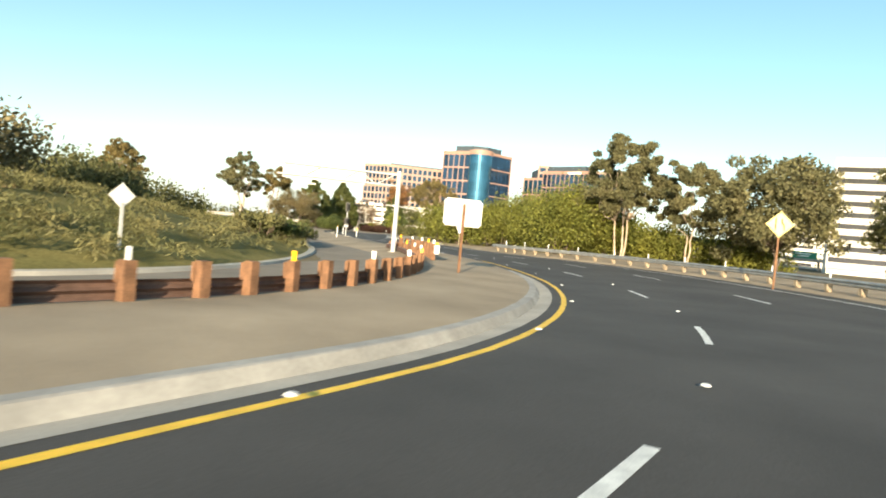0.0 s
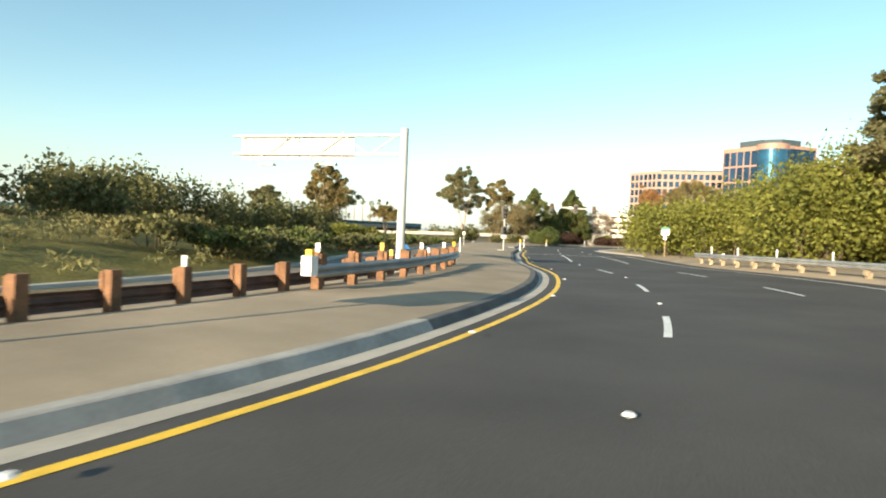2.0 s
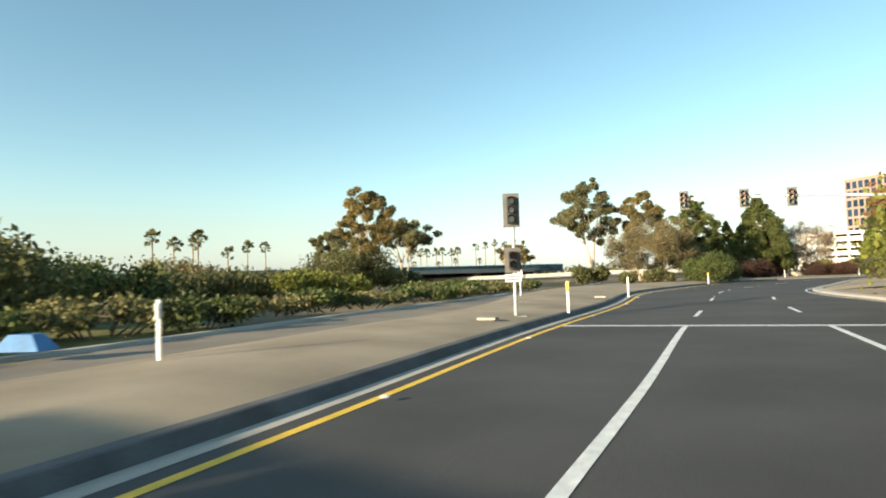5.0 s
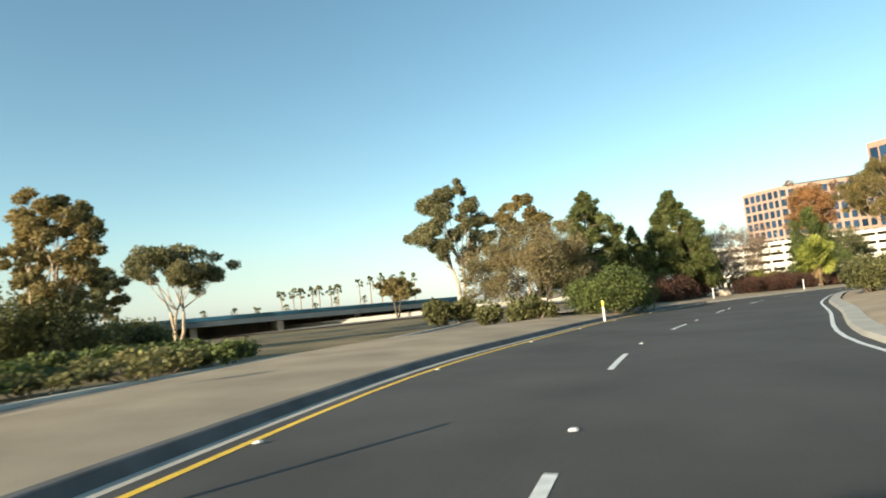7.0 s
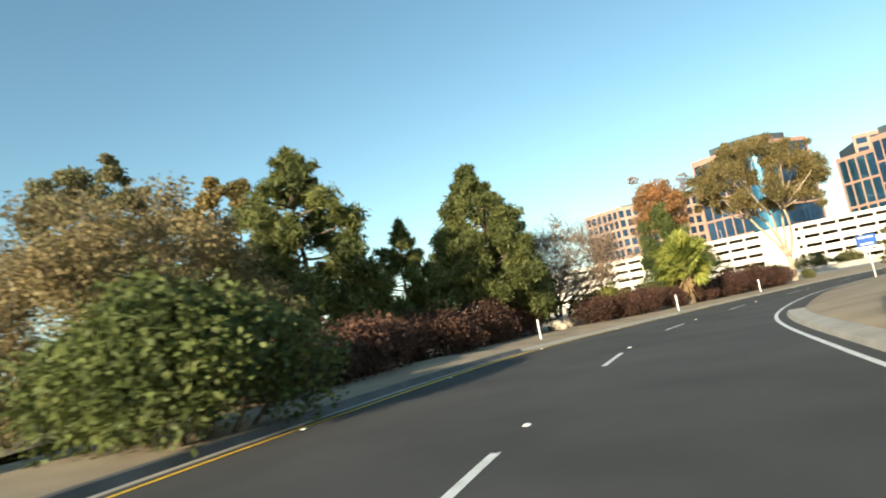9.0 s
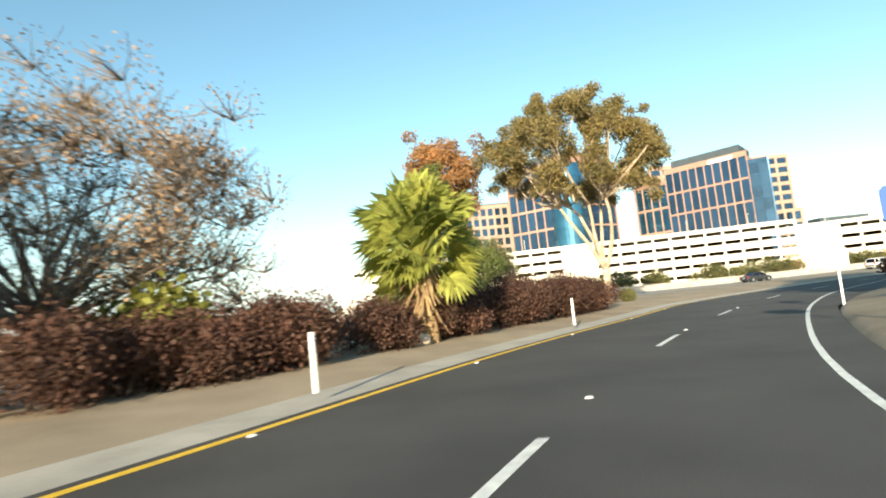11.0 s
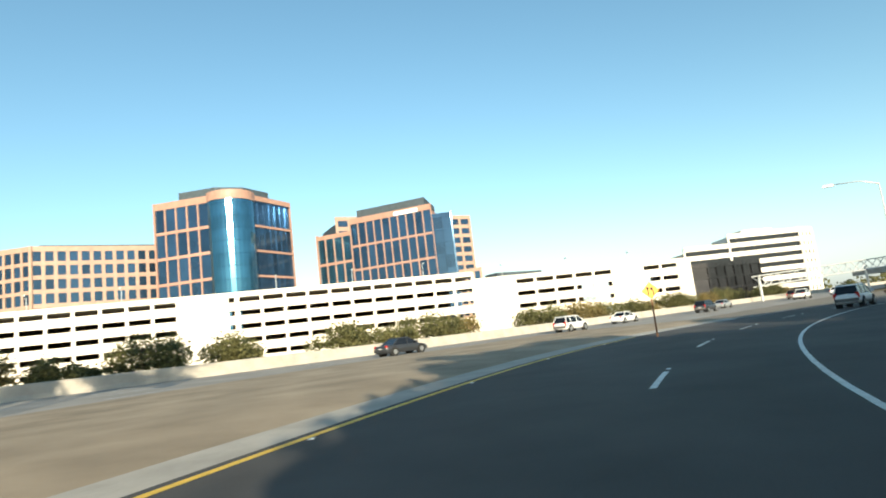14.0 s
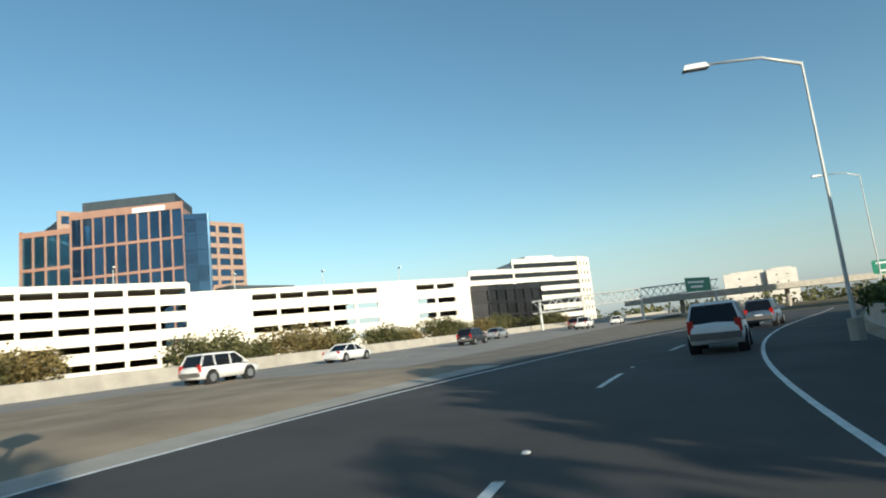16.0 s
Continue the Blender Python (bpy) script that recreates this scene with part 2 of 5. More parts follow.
# ---- geometry helpers ----
class Geo:
    """Collects vertices and faces for one mesh."""

    def __init__(self):
        self.v, self.f = [], []

    def add(self, verts, faces):
        k = len(self.v)
        self.v.extend(tuple(p) for p in verts)
        self.f.extend(tuple(k + i for i in q) for q in faces)
        return self

    def box(self, c, size, m=None, taper=1.0):
        hx, hy, hz = size[0] / 2, size[1] / 2, size[2] / 2
        vs = [Vector((sx * hx * (taper if sz > 0 else 1), sy * hy * (taper if sz > 0 else 1), sz * hz)) for sz in (-1, 1) for sx, sy in ((-1, -1), (1, -1), (1, 1), (-1, 1))]
        m = m or Matrix()
        vs = [m @ (p + Vector(c)) for p in vs]
        return self.add(vs, [(3, 2, 1, 0), (4, 5, 6, 7), (0, 1, 5, 4), (1, 2, 6, 5), (2, 3, 7, 6), (3, 0, 4, 7)])

    def tube(self, pts, radii, sides=8, cap=True):
        pts = [Vector(p) for p in pts]
        rings = []
        for i, p in enumerate(pts):
            d = (pts[min(i + 1, len(pts) - 1)] - pts[max(i - 1, 0)]).normalized()
            a = d.orthogonal().normalized() if abs(d.z) < 0.99 else Vector((1, 0, 0))
            a = (a - d * a.dot(d)).normalized()
            b = d.cross(a)
            rings.append([p + (a * math.cos(2 * math.pi * j / sides) + b * math.sin(2 * math.pi * j / sides)) * radii[i] for j in range(sides)])
        vs = [q for r in rings for q in r]
        fs = [(i * sides + j, i * sides + (j + 1) % sides, (i + 1) * sides + (j + 1) % sides, (i + 1) * sides + j) for i in range(len(pts) - 1) for j in range(sides)]
        if cap:
            fs += [tuple(range(sides - 1, -1, -1)), tuple((len(pts) - 1) * sides + j for j in range(sides))]
        return self.add(vs, fs)

    def cyl(self, c, r, h, sides=12, axis='z', r2=None):
        d = {'x': (1, 0, 0), 'y': (0, 1, 0), 'z': (0, 0, 1)}[axis]
        c, d = Vector(c), Vector(d)
        return self.tube([c - d * h / 2, c + d * h / 2], [r, r if r2 is None else r2], sides)

    def extrude(self, poly, a, b, m=None):
        """A closed polygon in x, z swept along y from a to b."""
        n = len(poly)
        m = m or Matrix()
        vs = [m @ Vector((x, a, z)) for x, z in poly] + [m @ Vector((x, b, z)) for x, z in poly]
        fs = [tuple(range(n)), tuple(range(2 * n - 1, n - 1, -1))] + [(i, i + n, (i + 1) % n + n, (i + 1) % n) for i in range(n)]
        return self.add(vs, fs)

    def prism(self, poly, z0, z1):
        n = len(poly)
        vs = [(x, y, z0) for x, y in poly] + [(x, y, z1) for x, y in poly]
        return self.add(vs, [tuple(range(n - 1, -1, -1)), tuple(range(n, 2 * n))] + [(i, (i + 1) % n, (i + 1) % n + n, i + n) for i in range(n)])

    def mesh(self, name, smooth=False):
        me = bpy.data.meshes.new(name)
        me.from_pydata([tuple(p) for p in self.v], [], self.f)
        if smooth:
            me.polygons.foreach_set("use_smooth", [True] * len(me.polygons))
        me.update()
        return me


def part(name, geo, material, parent=None, label="", smooth=False, at=None):
    me = geo if isinstance(geo, bpy.types.Mesh) else geo.mesh(name, smooth)
    if not me.materials:
        me.materials.append(M[material])
    ob = new(name, me)
    if parent is not None:
        ob.parent = parent
    if at is not None:
        ob.matrix_basis = at
    if label:
        tagged(ob, label)
    if name in ("stem", "foliage", "crown", "fronds", "frond_stems", "skirt", "crown_top"):
        tagged(ob, kind="stuff")
    return ob


def root(name, m, label, category, group="", kind=""):
    ob = new(name)
    ob.empty_display_size = 0.2
    ob.matrix_basis = m
    return tagged(ob, label, category, group, kind)


def one(name, geo, material, label, category, group="", kind="", smooth=False, m=None):
    ob = part(name, geo, material, smooth=smooth, at=m)
    return tagged(ob, label, category, group, kind)


# ---- the ramp's line: a curve along the driven lane, with offsets to its right ----
LINE = [(-40.0, -33.4, -37.3), (-20.1, -19.5, -23.0), (0.0, -5.5, -8.6), (10.0, 0.9, -1.5), (19.4, 5.0, 6.5), (29.6, 7.2, 16.0),
        (40.2, 7.6, 26.5), (50.8, 6.5, 36.9), (61.5, 4.0, 47.3), (72.2, 2.7, 58.2), (83.9, 0.9, 70.2), (95.9, -0.4, 82.7),
        (108.4, -0.8, 95.4), (121.7, 0.9, 108.6), (135.2, 2.0, 122.3), (148.5, 4.1, 135.5), (161.8, 8.9, 147.6), (175.0, 15.4, 158.9),
        (188.4, 23.1, 169.9), (201.5, 31.8, 180.1), (214.1, 41.9, 188.6), (226.2, 52.5, 195.4), (238.0, 63.4, 200.7), (250.2, 74.9, 204.7),
        (261.9, 86.4, 207.2), (274.0, 98.4, 208.6), (289.0, 113.4, 209.4), (317.1, 141.4, 210.8), (377.2, 201.4, 215.2), (497.7, 321.4, 226.2)]


def smooth_line(ctrl, step=1.0):
    out = []
    c = [np.array(p, float) for p in ctrl]
    c = [2 * c[0] - c[1]] + c + [2 * c[-1] - c[-2]]
    for i in range(1, len(c) - 2):
        k = max(2, int(np.linalg.norm(c[i + 1] - c[i]) / step))
        for u in np.arange(k) / k:
            out.append(0.5 * (2 * c[i] + (c[i + 1] - c[i - 1]) * u + (2 * c[i - 1] - 5 * c[i] + 4 * c[i + 1] - c[i + 2]) * u * u
                              + (3 * c[i] - c[i - 1] - 3 * c[i + 1] + c[i + 2]) * u ** 3))
    out.append(c[-2])
    return np.array(out)


AX = smooth_line([p[1:] for p in LINE])
AS = np.r_[0, np.cumsum(np.linalg.norm(np.diff(AX, axis=0), axis=1))]
AT = np.gradient(AX, AS, axis=0)
AT /= np.linalg.norm(AT, axis=1, keepdims=True)
# stations: marks along the line, in metres as first staked out
MARK = [AS[np.argmin(np.linalg.norm(AX - np.array(p[1:]), axis=1))] for p in LINE]
AS = np.interp(AS, MARK, [p[0] for p in LINE])


def at(s, l):
    """The plan point s metres along the line and l metres to its right."""
    x, y = np.interp(s, AS, AX[:, 0]), np.interp(s, AS, AX[:, 1])
    tx, ty = np.interp(s, AS, AT[:, 0]), np.interp(s, AS, AT[:, 1])
    return np.array([x + ty * l, y - tx * l])


def heading(s):
    """The turn about z that lays x along the line."""
    return math.degrees(math.atan2(np.interp(s, AS, AT[:, 1]), np.interp(s, AS, AT[:, 0])))


def near(p):
    """Station and offset of a plan point."""
    d = AX - np.asarray(p, float)
    i = int(np.argmin((d ** 2).sum(1)))
    o = -d[i]
    return AS[i] + o @ AT[i], AT[i][1] * o[0] - AT[i][0] * o[1]


def curve(*pairs):
    s, v = zip(*pairs)
    return lambda q: float(np.mean(np.interp((q - 4, q - 2, q, q + 2, q + 4), s, v)))


yellow = curve((-40, -4.3), (0, -4.3), (16, -4.4), (22, -4.25), (28, -3.95), (36, -3.68), (42, -3.25), (48, -3.2), (56, -3.1), (66, -3.8), (75, -4.6), (84, -4.6),
               (92, -4.7), (100, -6.2), (107, -7.2), (113, -7.8), (119, -8.8), (126, -9.2), (133, -8.9), (140, -8.4), (150, -7.8), (158, -6.7),
               (164, -5.9), (173, -6.0), (180, -5.7), (190, -5.5), (199, -6.6), (206, -6.2), (218, -6.6), (232, -7.6), (250, -8.2))
dash_left = curve((-40, -1.5), (0, -1.4), (23, -1.2), (28, -0.95), (36, -0.55), (46, -0.45), (55, -0.1), (66, -0.8), (75, -1.05), (88, -0.95), (96, -1.3),
                  (106, -2.15), (116, -3.15), (121, -3.45), (130, -3.3), (140, -2.6), (152, -2.1), (162, -1.65), (175, -1.6), (187, -1.25), (199, -0.95),
                  (210, -0.75), (230, -1.3), (253, -1.7), (300, -1.5))
dash_right = curve((-40, 2.7), (21, 3.2), (34, 4.1), (46, 4.2), (55, 3.6), (66, 2.9), (80, 2.5), (88, 2.1), (97, 1.35))
edge = curve((-40, 9.0), (20, 9.2), (45, 9.8), (54, 9.3), (60, 8.0), (66, 6.8), (75, 6.7), (84, 6.6), (90, 6.0), (95, 4.8), (100, 3.7), (106, 2.8), (113, 2.2),
             (122, 1.8), (132, 1.75), (143, 2.05), (158, 1.9), (170, 1.5), (177, 1.75), (186, 1.8), (196, 2.05), (204, 2.35), (214, 2.05), (230, 1.95),
             (249, 2.0), (263, 1.65), (280, 1.2), (320, 1.0))


def lift(s, l):
    """Height of the land beside the ramp: it rises gently towards the freeway."""
    k = min(1.0, max(0.0, (s - 150) / 30))
    far = max(0.0, -l - 13.0)
    return 0.021 * k * min(far, 60.0)


bank = curve((-20, 0.03), (35, 0.03), (60, 0.02), (85, 0.01), (110, 0.0))


def rise(s, l):
    """The ramp leans into its bends: height by offset."""
    return bank(s) * max(-11.0, min(11.0, l))


def loft(s0, s1, ds, profile):
    """A ribbon along the line; profile(s) lists (offset, height)."""
    g = Geo()
    k = max(1, int(round((s1 - s0) / ds)))
    rows = []
    for s in np.linspace(s0, s1, k + 1):
        rows.append([(*at(s, l), z + rise(s, l)) for l, z in profile(s)])
    n = len(rows[0])
    vs = [p for r in rows for p in r]
    fs = [(i * n + j, i * n + j + 1, (i + 1) * n + j + 1, (i + 1) * n + j) for i in range(k) for j in range(n - 1)]
    return g.add(vs, fs)

# ---- ground, roads, kerbs and verges ----
def axis_steps(lo, hi, step, far):
    a = list(np.arange(lo, hi + 0.1, step))
    g, d = step, []
    x = hi
    while x < far:
        g *= 1.5
        x += g
        d.append(x)
    e, x, g = [], lo, step
    while x > -far:
        g *= 1.5
        x -= g
        e.append(x)
    return e[::-1] + a + d


gxs, gys = axis_steps(-70, 190, 5.0, 3500), axis_steps(-60, 330, 5.0, 3500)
gv, gf = [], []
for y in gys:
    for x in gxs:
        s, l = near((x, y))
        far = max(0.0, math.hypot(x - 60, y - 130) - 350)
        gv.append((x, y, -0.25 + (lift(s, l) if abs(l) < 200 else lift(s, -73)) + 0.04 * math.sin(x * 0.13) * math.cos(y * 0.11) - 0.004 * min(far, 600)))
nx = len(gxs)
gf = [(j * nx + i, j * nx + i + 1, (j + 1) * nx + i + 1, (j + 1) * nx + i) for j in range(len(gys) - 1) for i in range(nx - 1)]
one("ground", Geo().add(gv, gf), 'dirt', "dry brown soil ground with olive weeds reaching the horizon", "ground", kind="structure", smooth=True)

road = one("road", loft(-45, 330, 2.5, lambda s: [(yellow(s) - 0.35 if s < 262 else -9, 0.0), ((yellow(s) + edge(s)) / 2, 0.0), (edge(s) + np.interp(s, (100, 101, 185, 205), (0.2, 0.9, 0.9, 3.3)), 0.0)]),
           'asphalt', "dark grey asphalt ramp road curving between verges", "road", kind="structure")
part("edge_line", loft(-45, 243, 2.0, lambda s: [(yellow(s) - (0.075 if s < 140 else 0.1), 0.006), (yellow(s) + (0.075 if s < 140 else 0.1), 0.006)]), 'yellow_paint', road, "solid yellow edge line")
part("edge_line", loft(88, 320, 2.0, lambda s: [(edge(s) - 0.06, 0.006), (edge(s) + 0.06, 0.006)]), 'white_paint', road, "solid white edge line")
part("edge_line", loft(-40, 84, 2.0, lambda s: [(edge(s) - 1.35, 0.006), (edge(s) - 1.2, 0.006)]), 'white_paint', road, "solid white edge line")
part("gore_line", loft(243, 320, 2.0, lambda s: [(np.interp(s, (243, 262, 320), (-8.5, -7.6, -6.5)) - 0.1, 0.006), (np.interp(s, (243, 262, 320), (-8.5, -7.6, -6.5)) + 0.1, 0.006)]), 'white_paint', road, "solid white gore line")
for s in (2.5, 13, 23.9, 34.8, 44.2, 54, 84.3, 94.8, 105, 116.2, 128.6, 139.8, 150.6, 161.4, 173.5, 184.6, 197.3, 208.2, 219.2, 230.0, 240.8, 251.6, 263, 275, 287):
    part("lane_dash", loft(s, s + 3.0, 1.0, lambda q: [(dash_left(q) - 0.07, 0.006), (dash_left(q) + 0.07, 0.006)]), 'white_paint', road)
for s in (-7, 3.6, 14.1, 24.8, 35.4, 44.6, 53, 86, 95.4):
    part("lane_dash", loft(s, s + 3.1, 1.0, lambda q: [(dash_right(q) - 0.07, 0.006), (dash_right(q) + 0.07, 0.006)]), 'white_paint', road)
part("lane_line", loft(66, 81, 1.0, lambda q: [(dash_left(q) - 0.075, 0.006), (dash_left(q) + 0.075, 0.006)]), 'white_paint', road, "solid white lane line before the stop bar")
part("lane_line", loft(66, 81, 1.0, lambda q: [(dash_right(q) - 0.075, 0.006), (dash_right(q) + 0.075, 0.006)]), 'white_paint', road, "solid white lane line before the stop bar")
part("stop_bar", loft(80.7, 81.05, 0.35, lambda q: [(yellow(q) + 0.1, 0.009), (0, 0.009), (edge(q) - 1.3, 0.009)]), 'white_paint', road, "white stop bar across the lanes")
dot = Geo().add([(math.cos(a) * 0.07, math.sin(a) * 0.07, 0.0) for a in np.arange(8) * math.pi / 4] + [(math.cos(a) * 0.045, math.sin(a) * 0.045, 0.022) for a in np.arange(8) * math.pi / 4],
                [(i, (i + 1) % 8, (i + 1) % 8 + 8, i + 8) for i in range(8)] + [tuple(range(8, 16))]).mesh("lane_marker")
for s in list(np.arange(8.5, 66, 10.6)) + list(np.arange(99.5, 300, 11.2)):
    part("lane_marker", dot, 'white_plastic', road, at=pose(*at(s, dash_left(s)), 0.006))
for s in np.arange(4, 240, 7.3):
    part("lane_marker", dot, 'yellow_sheet', road, at=pose(*at(s, yellow(s) + 0.22), 0.004))

# left gutter and kerb
part_g = one("gutter", loft(-45, 150, 2.0, lambda s: [(yellow(s) - 0.75, -0.02), (yellow(s) - 0.35, 0.004)]), 'concrete', "pale concrete gutter along the kerb", "gutter", kind="structure")
one("kerb", loft(-45, 34, 2.0, lambda s: [(yellow(s) - 1.1, 0.16), (yellow(s) - 0.9, 0.16), (yellow(s) - 0.86, 0.145), (yellow(s) - 0.75, -0.02)]), 'kerb', "weathered concrete kerb round the verge", "kerb", kind="structure")
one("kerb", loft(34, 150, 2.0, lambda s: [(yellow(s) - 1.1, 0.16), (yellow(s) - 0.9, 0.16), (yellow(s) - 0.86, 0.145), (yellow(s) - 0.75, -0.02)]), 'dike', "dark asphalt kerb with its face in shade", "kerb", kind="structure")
one("shoulder", loft(150, 262, 2.0, lambda s: [(yellow(s) - 1.5, 0.05), (yellow(s) - 0.35, 0.0)]), 'concrete', "pale concrete shoulder beside the yellow line", "shoulder", kind="structure")

verge_w = curve((-45, 4.4), (30, 3.6), (60, 4.2), (75, 3.6), (88, 3.2), (100, 5.0), (115, 9.0), (130, 5.0), (150, 3.8))
one("verge", loft(-45, 150, 2.0, lambda s: [(yellow(s) - 1.1 - verge_w(s) - 3.0, 0.05), (yellow(s) - 1.1 - verge_w(s), 0.34), (yellow(s) - 1.1 - verge_w(s) * 0.4, 0.28), (yellow(s) - 1.1, 0.155)]),
    'verge', "tan decomposed granite verge between kerb and guardrail", "verge", kind="structure", smooth=True)
one("verge", loft(150, 262, 2.0, lambda s: [(-34.0, lift(s, -34.0) - 0.06), (-26.0, lift(s, -26.0) + 0.04), (-18.0, lift(s, -18.0) + 0.14), (yellow(s) - 6.0, 0.26), (yellow(s) - 3.2, 0.2), (yellow(s) - 1.5, 0.05)]),
    'verge', "dry tan soil strip beside the ramp", "verge", kind="structure", smooth=True)
# paving beside the guardrail and the road beyond it
other = curve((-45, -12.6), (20, -12.6), (50, -12.1), (75, -12.4), (95, -13.6), (116, -16.5), (133, -21), (150, -30), (175, -48), (200, -70))
half = curve((-45, 2.6), (20, 2.6), (50, 2.3), (95, 2.0), (150, 2.8))
one("side_road", loft(-45, 190, 2.5, lambda s: [(other(s) - half(s), 0.09), (other(s) + half(s), 0.09)]), 'old_asphalt', "sunlit worn grey asphalt side road behind the guardrail", "road", kind="structure")
one("far_kerb", loft(-45, 150, 2.5, lambda s: [(other(s) - half(s) - 0.45, 0.0), (other(s) - half(s) - 0.42, 0.2), (other(s) - half(s) - 0.06, 0.2), (other(s) - half(s), 0.08)]), 'concrete', "pale concrete kerb along the side road", "kerb", kind="structure")
bank_h = curve((-45, 1.0), (36, 1.0), (62, 0.4), (80, 0.0))
one("bank", loft(-45, 80, 2.0, lambda s: [(other(s) - half(s) - 21.0, -0.5), (other(s) - half(s) - 16.0, 2.3 * bank_h(s) - 0.1), (other(s) - half(s) - 9.0, 2.1 * bank_h(s)), (other(s) - half(s) - 4.0, 1.0 * bank_h(s)), (other(s) - half(s) - 0.4, 0.14)]),
    'dry_grass', "dry olive grass bank beyond the side road", "bank", kind="structure", smooth=True)
# right side: shoulder, island and verge
one("verge", loft(-45, 104, 2.0, lambda s: [(edge(s) + 0.2, 0.0), (edge(s) + 0.9, 0.14), (edge(s) + 5.0, 0.3), (edge(s) + 16, 0.6)]), 'verge', "pale dry verge behind the guardrail", "verge", kind="structure", smooth=True)
rim_r = curve((104, 0.9), (185, 0.9), (205, 3.3))
one("verge", loft(104, 330, 2.0, lambda s: [(edge(s) + rim_r(s), -0.01), (edge(s) + rim_r(s) + 0.2, 0.14), (edge(s) + rim_r(s) + 4.0, 0.45), (edge(s) + 18, 0.9)]), 'verge', "pale dry soil island inside the curve", "verge", kind="structure", smooth=True)
one("island_kerb", loft(84, 150, 2.0, lambda s: [(edge(s) + 0.35, 0.004), (edge(s) + 0.42, 0.13), (edge(s) + 0.95, 0.145)]), 'concrete', "pale concrete kerb round the island", "kerb", kind="structure")

# ---- freeway beside the ramp ----
FD = np.array([math.sin(radians(77.0)), math.cos(radians(77.0))])
FN = np.array([-FD[1], FD[0]])
F0 = np.array([36.0, 231.0])


def fwy(u, v):
    """A plan point u metres along the freeway's far wall and v metres short of it."""
    return F0 + FD * u - FN * v


def fwy_z(u, v):
    p = fwy(u, v)
    s, l = near(p)
    return lift(min(s, 330), l)


def ribbon(u0, u1, du, offs, dz=0.0):
    g = Geo()
    us = np.linspace(u0, u1, int((u1 - u0) / du) + 1)
    vs = [(*fwy(u, v), fwy_z(u, v) + z + dz) for u in us for v, z in offs]
    n = len(offs)
    return g.add(vs, [(i * n + j, i * n + j + 1, (i + 1) * n + j + 1, (i + 1) * n + j) for i in range(len(us) - 1) for j in range(n - 1)])


one("freeway", ribbon(-160, 420, 10, [(0.3, 0.0), (5, 0.0), (10, 0.0), (15.5, 0.0), (19.0, 0.0)], 0.03), 'concrete_road', "sunlit pale concrete freeway lanes", "freeway", kind="structure")
for v in (4.6, 8.3, 12.0):
    for u in np.arange(-60, 200, 14.6):
        p = [fwy(u, v - 0.07), fwy(u, v + 0.07), fwy(u + 3.6, v + 0.07), fwy(u + 3.6, v - 0.07)]
        one("freeway_dash", Geo().add([(*q, fwy_z(u, v) + 0.045) for q in p], [(0, 1, 2, 3)]), 'white_paint', "white lane dash on the concrete freeway", "lane marking", "freeway dashes", "structure")
wall_profile = [(-0.35, 0.0), (-0.32, 0.95), (-0.1, 0.98), (0.1, 0.95), (0.2, 0.3), (0.35, 0.0)]
one("gore_pavement", loft(262, 330, 2.5, lambda s: [(-26.0, lift(s, -26.0) + 0.01), (-18.0, lift(s, -18.0) + 0.01), (-13.0, 0.01), (-9.02, 0.0)]), 'old_asphalt', "worn grey asphalt between the ramp and the freeway lanes", "road", kind="structure")
one("barrier_wall", ribbon(-160, 420, 5, [(v, z) for v, z in wall_profile], 0.03), 'concrete', "pale concrete barrier wall along the freeway", "barrier", kind="structure")


# ---- vegetation ----
def leaves(rng, clumps, n, size, flat=0.0, long=1.0, shell=0.55):
    """Leaf clusters: bent kites scattered through ellipsoid clumps (centre, radii)."""
    w = np.array([c[1][0] * c[1][1] * c[1][2] for c in clumps]) ** (2 / 3)
    pick = rng.choice(len(clumps), n, p=w / w.sum())
    cen = np.array([c[0] for c in clumps], float)[pick]
    rad = np.array([c[1] for c in clumps], float)[pick]
    d = rng.normal(size=(n, 3))
    d /= np.linalg.norm(d, axis=1, keepdims=True)
    r = shell + (1 - shell) * rng.random((n, 1)) ** 0.7
    r *= 1 + 0.15 * np.clip(rng.normal(size=(n, 1)), -2, 1.7)
    p = cen + d * r * rad
    a = rng.normal(size=(n, 3))
    a[:, 2] -= flat
    a /= np.linalg.norm(a, axis=1, keepdims=True)
    b = np.cross(a, rng.normal(size=(n, 3)) + d * 0.5)
    b /= np.linalg.norm(b, axis=1, keepdims=True) + 1e-9
    nrm = np.cross(a, b)
    k = (size * (0.55 + 0.9 * rng.random((n, 1))))
    v = np.empty((n, 4, 3))
    v[:, 0] = p - a * k * 0.5 * long
    wide = 0.47 / long ** 0.6
    v[:, 1] = p + b * k * wide + nrm * k * 0.12
    v[:, 2] = p + a * k * 0.5 * long
    v[:, 3] = p - b * k * wide + nrm * k * 0.12
    return v.reshape(-1, 3)


def leaf_mesh(name, verts):
    n = len(verts) // 4
    me = bpy.data.meshes.new(name)
    me.vertices.add(len(verts))
    me.vertices.foreach_set("co", verts.astype(np.float32).ravel())
    me.loops.add(n * 4)
    me.loops.foreach_set("vertex_index", np.arange(n * 4, dtype=np.int32))
    me.polygons.add(n)
    me.polygons.foreach_set("loop_start", np.arange(n, dtype=np.int32) * 4)
    me.update(calc_edges=True)
    return me


